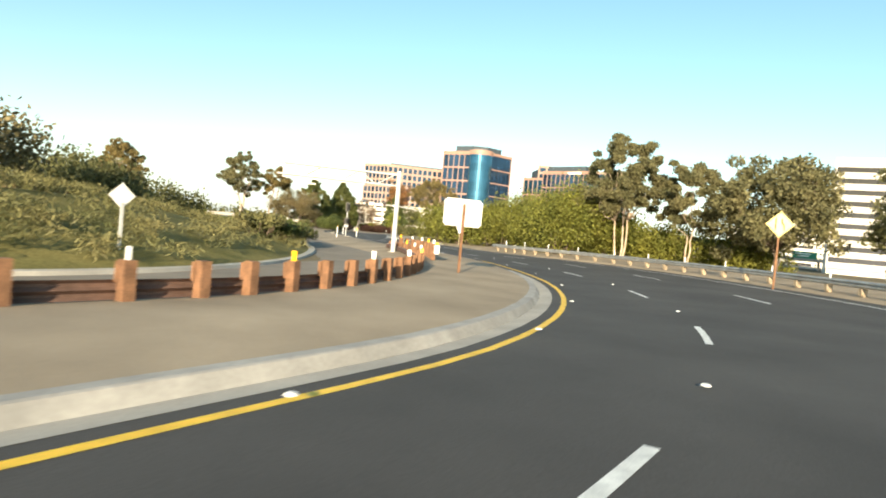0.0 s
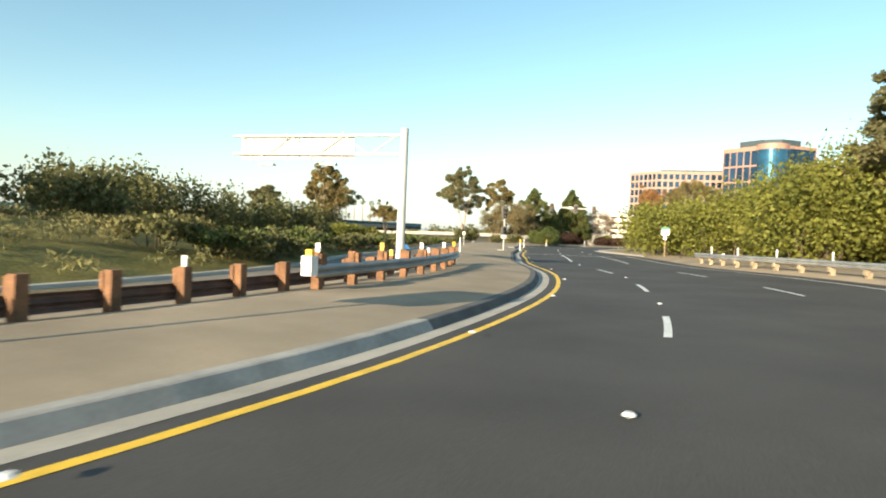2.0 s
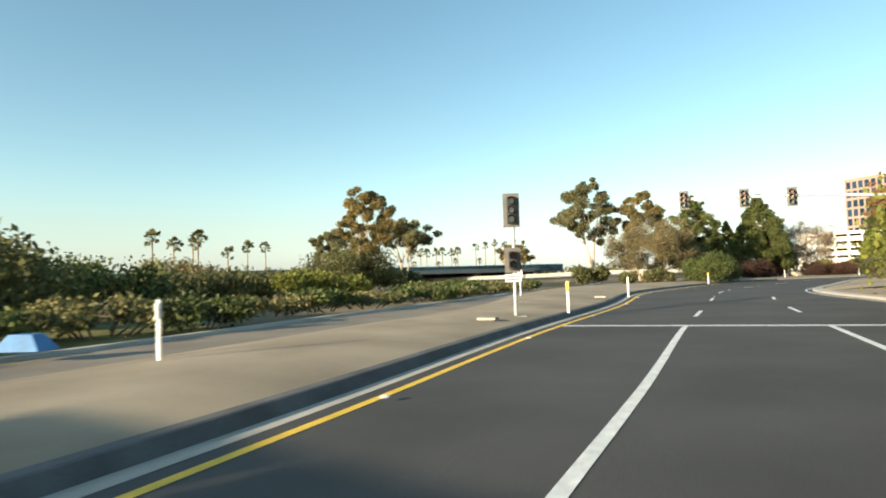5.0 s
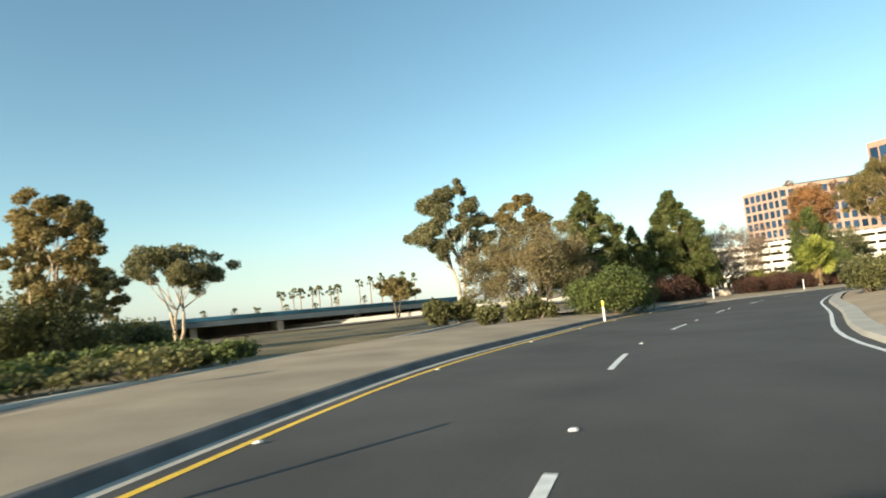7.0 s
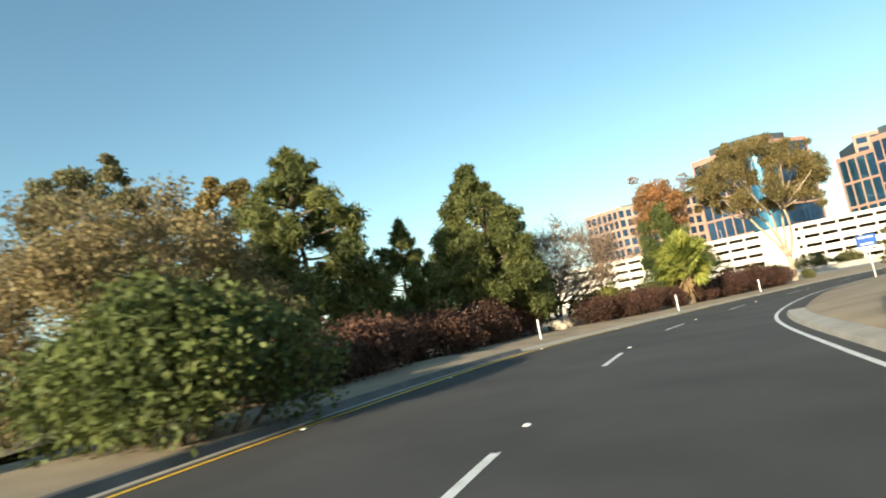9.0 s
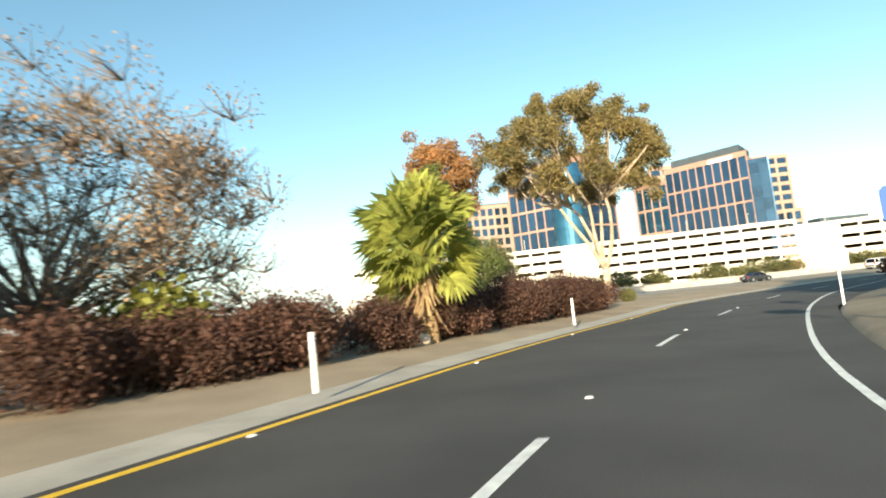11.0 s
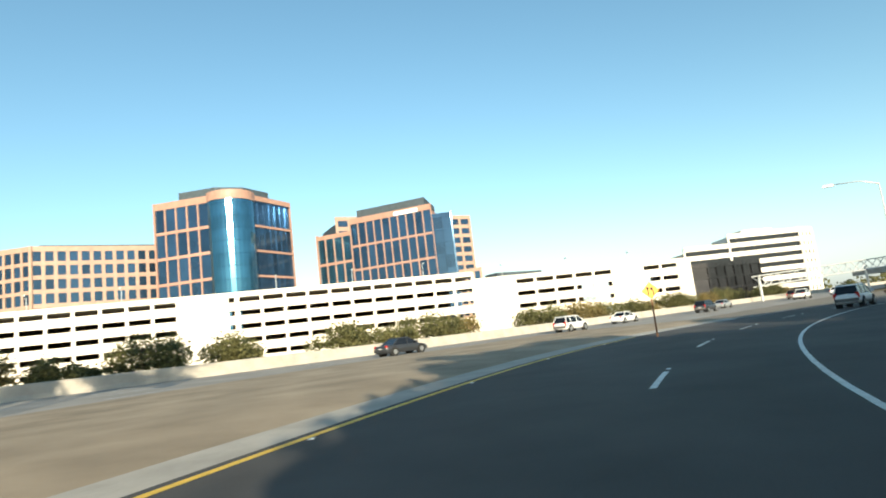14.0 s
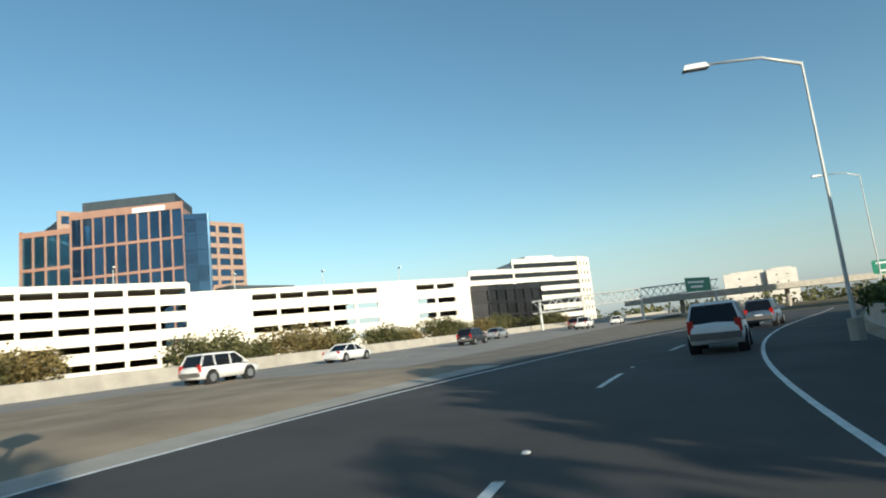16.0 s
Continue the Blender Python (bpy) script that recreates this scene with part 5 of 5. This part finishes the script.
mast = root("signal_mast", pose(8.8, 84.5, 0.55), "pale steel mast arm carrying three ramp signals and white plates", "traffic signal")
part("pole", Geo().tube([(0, 0, 0), (0, 0, 2), (0, 0, 4.0)], [0.15, 0.13, 0.12], 12), 'pole', mast)
part("base_plate", Geo().box((0, 0, 0.03), (0.5, 0.5, 0.06)), 'grey_metal', mast)
part("arm", Geo().tube([(0, 0, 3.75), (-2.6, -0.5, 4.25), (-6.0, -1.1, 4.55), (-11.6, -2.75, 4.72)], [0.1, 0.09, 0.08, 0.07], 10), 'pole', mast, smooth=True)
for dx, dy in ((-11.45, -2.75), (-8.75, -1.95), (-6.7, -1.3)):
    signal_head(mast, pose(dx, dy - 0.15, 4.56 + (-dx - 8.7) * 0.03), k=0.7)
signal_head(mast, pose(-0.15, -0.22, 3.0), k=0.62)
for dx, dy in ((-10.75, -2.5), (-9.35, -2.1), (-7.3, -1.48)):
    part("plate", Geo().box((dx, dy - 0.09, 4.6 + (-dx - 7.3) * 0.03), (0.5, 0.03, 0.22)), 'white_sheet', mast, "blank white plate on the arm")


def diamond(name, x, y, z, h, turn, face, label, side=0.9, strokes=(), post='wood_post'):
    t = root(name, pose(x, y, z, 0, 0, turn), label, "road sign")
    part("post", Geo().box((0, 0, h / 2 - 0.3), (0.09, 0.06, h + 0.1)), post, t, "weathered sign post")
    d = side / math.sqrt(2)
    m = Matrix.Translation((0, -0.06, h - d * 0.1)) @ Matrix.Rotation(radians(45), 4, 'Y')
    part("sign_plate", Geo().box((0, 0, 0), (side, 0.02, side)), face, t, at=m)
    b = Geo()
    for sx, sz, w, hh in ((0, side / 2 - 0.045, side - 0.07, 0.02), (0, -side / 2 + 0.045, side - 0.07, 0.02), (side / 2 - 0.045, 0, 0.02, side - 0.07), (-side / 2 + 0.045, 0, 0.02, side - 0.07)):
        b.box((sx, -0.013, sz), (w, 0.006, hh))
    part("border", b, 'black_print', t, at=m)
    s = Geo()
    for pts in strokes:
        s.tube([(px, -0.075, h - d * 0.1 + pz) for px, pz in pts], [0.035] * len(pts), 5)
    if strokes:
        part("symbol", s, 'black_print', t, "black merging-lane symbol")
    return t


narrow = (((-0.2, -0.28), (-0.2, 0.3)), ((0.2, -0.28), (0.2, -0.05), (0.08, 0.1), (0.08, 0.3)))
diamond("warning_sign", 16.3, 18.8, 0.3, 3.35, -25, 'lime_sheet', "sunlit yellow diamond sign with two narrowing lines", 0.95, narrow)
diamond("warning_sign", 64.43, 207.55, 0.2, 2.5, -40, 'orange_sheet', "amber diamond lane-merge sign on a wooden post", 0.72, (((-0.13, -0.26), (-0.13, 0.22)), ((-0.2, 0.12), (-0.13, 0.24), (-0.06, 0.12)), ((0.16, -0.26), (0.16, -0.05), (0.06, 0.14)), ((0.03, 0.02), (0.05, 0.18), (0.17, 0.1))))


def board(name, x, y, z, h, turn, w, bh, face, label, post='pole', bars=0, legs=1, back=False):
    t = root(name, pose(x, y, z, 0, 0, turn), label, "road sign")
    for k in range(legs):
        px = 0 if legs == 1 else (k - 0.5) * w * 0.7
        part("post", Geo().box((px, -0.06 if back else 0.05, (h + bh) / 2 - 0.2), (0.08, 0.08, h + bh)), post, t)
    bm = bmesh.new()
    bmesh.ops.create_cube(bm, size=1.0)
    bmesh.ops.scale(bm, vec=(w, 0.03, bh), verts=bm.verts)
    bmesh.ops.bevel(bm, geom=[e for e in bm.edges if abs(e.verts[0].co.x - e.verts[1].co.x) < 1e-4 and abs(e.verts[0].co.z - e.verts[1].co.z) < 1e-4], offset=min(w, bh) * 0.08, segments=3, affect='EDGES')
    me = bpy.data.meshes.new("sign_plate")
    bm.to_mesh(me)
    bm.free()
    part("sign_plate", me, face, t, at=pose(0, 0, h + bh / 2))
    for k in range(bars):
        part("lettering_bar", Geo().box((0, -0.02, h + bh * (0.78 - 0.56 * k / max(1, bars - 1))), (w * (0.75 - 0.12 * (k % 2)), 0.008, bh * 0.13)), 'white_sheet' if 'white' not in face else 'black_print', t)
    return t


board("road_sign", -0.95, 14.6, 0.1, 1.8, 14, 1.66, 1.08, 'sign_back', "bare metal back of a road sign on a brown post", 'wood_post', back=True)
rs = board("route_sign", 9.4, 68.8, 0.4, 1.85, -15, 0.75, 0.72, 'white_sheet', "white and green roadside sign on a wooden post beyond the rail", 'wood_pale', bars=2)
part("header_plate", Geo().box((0, -0.02, 2.47), (0.72, 0.03, 0.2)), 'green_sheet', rs, "green strip along the top")
part("lower_plate", Geo().box((0, -0.02, 1.62), (0.32, 0.03, 0.36)), 'white_sheet', rs, "small white plate below")
board("small_sign", -14.5, 86, 0.2, 1.3, 10, 0.36, 0.42, 'white_sheet', "small pale sign by the scrub", bars=0)
diamond("small_sign", -12.0, 10.6, 0.1, 1.75, 222, 'sign_back', "pale back of a diamond sign on the side road kerb", 0.55, post='pole')
tarp = Geo().box((0, 0, 0.18), (1.1, 0.7, 0.36), taper=0.5)
one("blue_sheet", tarp, 'tarp', "crumpled blue plastic sheet at the foot of the scrub", "sheet", m=pose(-10.9, 54.9, 0.2, 0, 0, 30))
for x, y in ((-7.3, 81.6), (-5.2, 65.4)):
    one("utility_lid", Geo().box((0, 0, 0.0), (0.6, 0.4, 0.08)), 'concrete', "pale concrete utility box lid in the verge", "utility lid", "utility lids", m=pose(x, y, 0.22, 0, 0, 12))
board("blue_sign", 17.65, 155.45, 0.2, 2.05, -35, 1.12, 0.76, 'blue_sheet', "blue services sign on a post inside the curve", bars=2)
board("small_sign", 23.0, 164.9, 0.2, 1.2, -25, 0.72, 0.72, 'white_sheet', "small white sign on the inner verge")

# overhead sign gantry on the left
gan = root("sign_gantry", pose(-2.15, 32.1, -0.05, 0, 0, 0), "pale steel cantilever gantry with the bare backs of sign panels", "sign gantry")
gdir = Vector((-0.9985, 0.055, 0))
part("pole", Geo().tube([(0, 0, 0), (0, 0, 3), (0, 0, 5.55)], [0.17, 0.16, 0.15], 14), 'pole', gan)
part("base_plate", Geo().cyl((0, 0, 0.04), 0.33, 0.08, 14), 'concrete', gan)
for z in (5.3, 4.55):
    part("chord", Geo().tube([Vector((0, 0, z)), gdir * 8.1 + Vector((0, 0, z + 0.1))], [0.065, 0.06], 8), 'pole', gan)
for k in range(6):
    a, b = gdir * (0.3 + 1.25 * k), gdir * (0.3 + 1.25 * (k + 0.9))
    part("brace", Geo().tube([a + Vector((0, 0, 4.55 if k % 2 else 5.3)), b + Vector((0, 0, 5.35 if k % 2 else 4.6))], [0.035, 0.035], 6), 'pole', gan)
gm = Matrix.Rotation(math.atan2(gdir.y, gdir.x), 4, 'Z')
for k, (u, w, z, h) in enumerate(((3.5, 2.5, 4.93, 0.98), (6.3, 2.9, 4.93, 0.98))):
    part("sign_panel", Geo().box((u, -0.14, z), (w, 0.05, h)), 'sign_back', gan, "sunlit bare back of a sign panel", at=gm)
    for d in (-0.3, 0.3):
        part("panel_rib", Geo().box((u + w * d, -0.09, z), (0.06, 0.06, h + 0.12)), 'pole', gan, at=gm)
for u in (2.9, 5.8):
    part("luminaire", Geo().box((u, 0.7, 4.1), (0.7, 0.18, 0.09)), 'grey_metal', gan, "slim sign luminaire", at=gm)
    part("luminaire_arm", Geo().box((u, 0.42, 4.13), (0.06, 0.6, 0.05)), 'pole', gan, at=gm)


def street_lamp(x, y, z, h, turn, label, reach=2.6):
    t = root("street_lamp", pose(x, y, z, 0, 0, turn), label, "street lamp", "freeway lamps")
    part("pole", Geo().tube([(0, 0, 0), (0, 0, h * 0.5), (0, 0, h)], [0.065, 0.046, 0.034], 10), 'pole', t)
    part("arm", Geo().tube([(0, 0, h - 0.05), (-reach * 0.4, 0, h + 0.35), (-reach, 0, h + 0.45)], [0.05, 0.04, 0.035], 8), 'pole', t, smooth=True)
    part("lamp_head", Geo().box((-reach - 0.3, 0, h + 0.42), (0.75, 0.28, 0.16), taper=0.8), 'white_plastic', t, "pale cobra lamp head")
    part("base", Geo().cyl((0, 0, 0.3), 0.2, 0.6, 10), 'concrete', t)
    return t


street_lamp(83.1, 202.4, 0.2, 8.1, -62, "tall pale steel street lamp beside the merge")
street_lamp(119.0, 203.6, 0.2, 10.2, -66, "tall pale steel street lamp beside the merge")

# the truss gantry over the freeway
tr = root("truss_gantry", pose(0, 0, -1.2), "long grey steel truss gantry over the freeway with a green sign", "sign gantry")
ta, tb = Vector((157, 256.5, 0)), Vector((222, 243.0, 0))
tl = (tb - ta).length
tm = Matrix.Translation(ta) @ Matrix.Rotation(math.atan2(tb.y - ta.y, tb.x - ta.x), 4, 'Z')
for y in (-0.8, 0.8):
    for z0, z1 in ((5.0, 7.4), (7.2, 9.6)):
        part("chord", Geo().tube([(0, y, z0), (tl, y, z1)], [0.13, 0.13], 6), 'grey_metal', tr, at=tm)
    for k in range(24):
        u0, u1 = tl * k / 24, tl * (k + 1) / 24
        zl, zh = 5.0 + 2.4 * u0 / tl, 7.2 + 2.4 * u1 / tl
        part("brace", Geo().tube([(u0, y, zl), (u1, y, zh)] if k % 2 else [(u0, y, zl + 2.2), (u1, y, zh - 2.2)], [0.09, 0.09], 5), 'grey_metal', tr, at=tm)
for u in (1.0, tl * 0.5, tl - 0.5):
    part("leg", Geo().cyl((u, 0, 3.4), 0.28, 7.0, 10), 'grey_metal', tr, at=tm)
part("sign_panel", Geo().box((tl - 10, -1.0, 8.5), (11.5, 0.12, 3.3)), 'green_sheet', tr, "green overhead sign with unreadable lettering", at=tm)
for k in range(2):
    part("lettering_bar", Geo().box((tl - 11, -1.08, 9.1 - 1.1 * k), (7.5 - 2 * k, 0.02, 0.5)), 'white_sheet', tr, at=tm)
gs = board("green_sign", 121.6, 203.1, 0.2, 2.5, -70, 2.3, 1.1, 'green_sheet', "green roadside sign near the bridge", bars=2, legs=2)

# bridge ahead and overpass to the west
br = root("overpass", pose(0, 0, 0), "low pale concrete overpass crossing ahead", "bridge")
for k, (p, q, z) in enumerate((((216, 262), (300, 150), 5.2),)):
    a, b = Vector((*p, 0)), Vector((*q, 0))
    ln = (b - a).length
    m = Matrix.Translation(a) @ Matrix.Rotation(math.atan2(b.y - a.y, b.x - a.x), 4, 'Z')
    part("deck", Geo().box((ln / 2, 5, z - 0.4), (ln, 10, 0.9)), 'concrete', br, at=m)
    for y in (0.1, 9.9):
        part("parapet", Geo().box((ln / 2, y, z + 0.35), (ln, 0.3, 0.7)), 'concrete', br, at=m)
    for u in np.linspace(0.1, 0.9, 5):
        part("column", Geo().cyl((ln * u, 5, z / 2 - 0.9), 0.6, z, 12), 'concrete', br, at=m)
ov = root("overpass", pose(0, 0, 0), "distant dark freeway overpass among palms", "bridge")
a, b = Vector((-150, 120, 0)), Vector((-70, 225, 0))
ln = (b - a).length
m = Matrix.Translation(a) @ Matrix.Rotation(math.atan2(b.y - a.y, b.x - a.x), 4, 'Z')
# deck and the wall below it carry the underside's shade in dark colours
part("deck", Geo().box((ln / 2, 8, 3.4), (ln, 16, 1.4)), 'roof_dark', ov, at=m)
part("parapet", Geo().box((ln / 2, 0, 4.4), (ln, 0.3, 0.9)), 'glass_teal', ov, at=m)
part("rail", Geo().box((ln / 2, 15.6, 4.5), (ln, 0.2, 1.1)), 'grey_metal', ov, at=m)
part("abutment", Geo().box((ln / 2, 15, 1.3), (ln, 0.5, 3.4)), 'shade_brown', ov, "wall under the deck with shade in its colour", at=m)
for u in np.linspace(0.06, 0.94, 7):
    part("column", Geo().box((ln * u, 8, 1.2), (1.4, 10, 3.4)), 'concrete', ov, at=m)


# ---- vehicles ----
def car(name, m, paint, label, kind="suv", group="cars"):
    """A car along +x: lofted body, glasshouse, roof, wheels, lamps, mirrors and plates."""
    t = root(name, m, label, "car", group)
    L, W = {'suv': (4.5, 1.8), 'sedan': (4.6, 1.78), 'van': (5.0, 1.95), 'pickup': (5.3, 1.95)}[kind]
    H, belt, lo = {'suv': (1.68, 1.0, 0.3), 'sedan': (1.42, 0.88, 0.22), 'van': (1.75, 1.0, 0.28), 'pickup': (1.78, 1.05, 0.35)}[kind]
    x0, x1 = -L / 2, L / 2
    body = Geo()
    st = [(x0, lo + 0.18, belt - 0.16, 0.80), (x0 + 0.08, lo + 0.05, belt - 0.02, 0.9), (x0 + 0.45, lo, belt, 0.985), (-0.3, lo, belt, 1.0), (0.65, lo, belt, 1.0),
          (x1 - 1.25, lo, belt - 0.02, 0.99), (x1 - 0.5, lo, belt - 0.16, 0.95), (x1 - 0.1, lo + 0.05, belt - 0.26, 0.86), (x1, lo + 0.18, belt - 0.38, 0.74)]
    rows = []
    for x, zb, zt, k in st:
        w = W / 2 * k
        mid = (zb + zt) / 2
        rows.append([(x, -w * 0.92, zb), (x, -w, mid), (x, -w * 0.95, zt - 0.06), (x, -w * 0.86, zt), (x, 0, zt + 0.03), (x, w * 0.86, zt), (x, w * 0.95, zt - 0.06), (x, w, mid), (x, w * 0.92, zb)])
    n = 9
    fs = [(i * n + j, (i + 1) * n + j, (i + 1) * n + j + 1, i * n + j + 1) for i in range(len(rows) - 1) for j in range(n - 1)]
    fs += [(i * n + n - 1, (i + 1) * n + n - 1, (i + 1) * n, i * n) for i in range(len(rows) - 1)]
    fs += [tuple(range(n)), tuple((len(rows) - 1) * n + j for j in range(n - 1, -1, -1))]
    body.add([p for r in rows for p in r], fs)
    part("body", body, paint, t, smooth=True)
    if kind == 'sedan':
        gx = (x0 + 0.75, x0 + 1.55, 0.25, 1.05)
    elif kind == 'pickup':
        gx = (-0.75, -0.65, 0.55, 1.3)
    else:
        gx = (x0 + 0.12, x0 + 0.45, 0.45, 1.3)
    wb, wt = W / 2 * 0.9, W / 2 * 0.72
    gl = Geo().add([(gx[0], -wb, belt - 0.02), (gx[3], -wb, belt - 0.04), (gx[3], wb, belt - 0.04), (gx[0], wb, belt - 0.02),
                    (gx[1], -wt, H - 0.06), (gx[2], -wt, H - 0.06), (gx[2], wt, H - 0.06), (gx[1], wt, H - 0.06)],
                   [(0, 1, 5, 4), (1, 2, 6, 5), (2, 3, 7, 6), (3, 0, 4, 7), (4, 5, 6, 7)])
    part("glasshouse", gl, 'glass_dark', t, "dark tinted glass")
    rf = Geo().box(((gx[1] + gx[2]) / 2, 0, H - 0.04), (gx[2] - gx[1] + 0.12, wt * 2 + 0.06, 0.09), taper=0.9)
    part("roof", rf, paint, t)
    for sy in (-1, 1):
        ps = [((gx[0], sy * wb, belt), (gx[1], sy * wt, H - 0.05)), ((gx[3], sy * wb, belt), (gx[2], sy * wt, H - 0.05)), ((0.0, sy * wb, belt), (0.0, sy * wt, H - 0.05))]
        if kind in ('suv', 'van'):
            ps.append(((gx[0] + 1.0, sy * wb, belt), (gx[0] + 1.0, sy * wt, H - 0.05)))
        for p, q in ps:
            part("pillar", Geo().tube([Vector(p) * 1.0, Vector(q)], [0.05, 0.04], 4), paint, t)
    for sx in (x0 + 0.85, x1 - 0.9):
        for sy in (-1, 1):
            r = 0.36 if kind in ('suv', 'pickup') else 0.32
            wh = part("wheel", Geo().cyl((0, 0, 0), r, 0.24, 20, 'y'), 'rubber', t, at=pose(sx, sy * (W / 2 - 0.1), r))
            part("rim", Geo().cyl((0, sy * 0.115, 0), r * 0.62, 0.03, 14, 'y'), 'rim', wh)
            part("arch", Geo().cyl((sx, sy * (W / 2 - 0.16), r + 0.02), r + 0.08, 0.3, 18, 'y'), 'rubber', t, "dark wheel arch")
    for sy in (-1, 1):
        part("tail_lamp", Geo().box((x0 + 0.09, sy * W / 2 * 0.80, belt - 0.1), (0.12, 0.2, 0.42 if kind != 'sedan' else 0.2)), 'tail_red', t)
        part("headlamp", Geo().box((x1 - 0.16, sy * W / 2 * 0.72, belt - 0.3), (0.14, 0.34, 0.16)), 'head_clear', t)
        part("mirror", Geo().box((0.85, sy * (W / 2 + 0.1), belt + 0.08), (0.12, 0.22, 0.16), taper=0.8), paint, t)
    part("rear_bumper", Geo().box((x0 + 0.02, 0, lo + 0.28), (0.14, W * 0.86, 0.22)), paint if kind != 'suv' else 'backplate', t)
    part("number_plate", Geo().box((x0 - 0.02, 0, belt - 0.3), (0.03, 0.42, 0.16)), 'white_sheet', t, "plain pale plate")
    if kind in ('suv', 'van'):
        for sy in (-1, 1):
            part("roof_rail", Geo().tube([(gx[1] + 0.1, sy * wt * 0.9, H + 0.05), (gx[2] - 0.1, sy * wt * 0.9, H + 0.05)], [0.02, 0.02], 5), 'signal_black', t)
    if kind == 'pickup':
        part("bed", Geo().box((x0 + 1.0, 0, belt + 0.02), (1.9, W * 0.82, 0.08)), 'rubber', t, "dark load bed")
    return t


car("suv", pose(86.0, 206.7, 0, 0, 0, 11), 'car_white', "white and silver compact estate car in the ramp lane")
car("suv", pose(105.4, 209.2, 0, 0, 0, 4), 'car_blue', "slate blue car further along the ramp")
fa = math.degrees(math.atan2(FD[1], FD[0]))
for u, v, paint, kind, label in ((45, 8.4, 'car_white', 'suv', "white off-road car on the freeway"), (77.3, 10, 'car_dark', 'suv', "charcoal car on the freeway"), (110, 14, 'car_white', 'pickup', "white pickup on the freeway"),
                                 (119, 10.5, 'car_tan', 'van', "bronze minivan on the freeway"), (128, 15.5, 'car_white', 'sedan', "white saloon on the freeway"), (22, 7.0, 'car_dark', 'sedan', "dark saloon on the freeway"),
                                 (60, 6.5, 'car_white', 'sedan', "white saloon on the freeway"), (93, 6.5, 'car_silver', 'sedan', "silver saloon on the freeway")):
    p = fwy(u, v)
    car("car", pose(p[0], p[1], fwy_z(u, v) + 0.03, 0, 0, fa), paint, label, kind, "freeway cars")
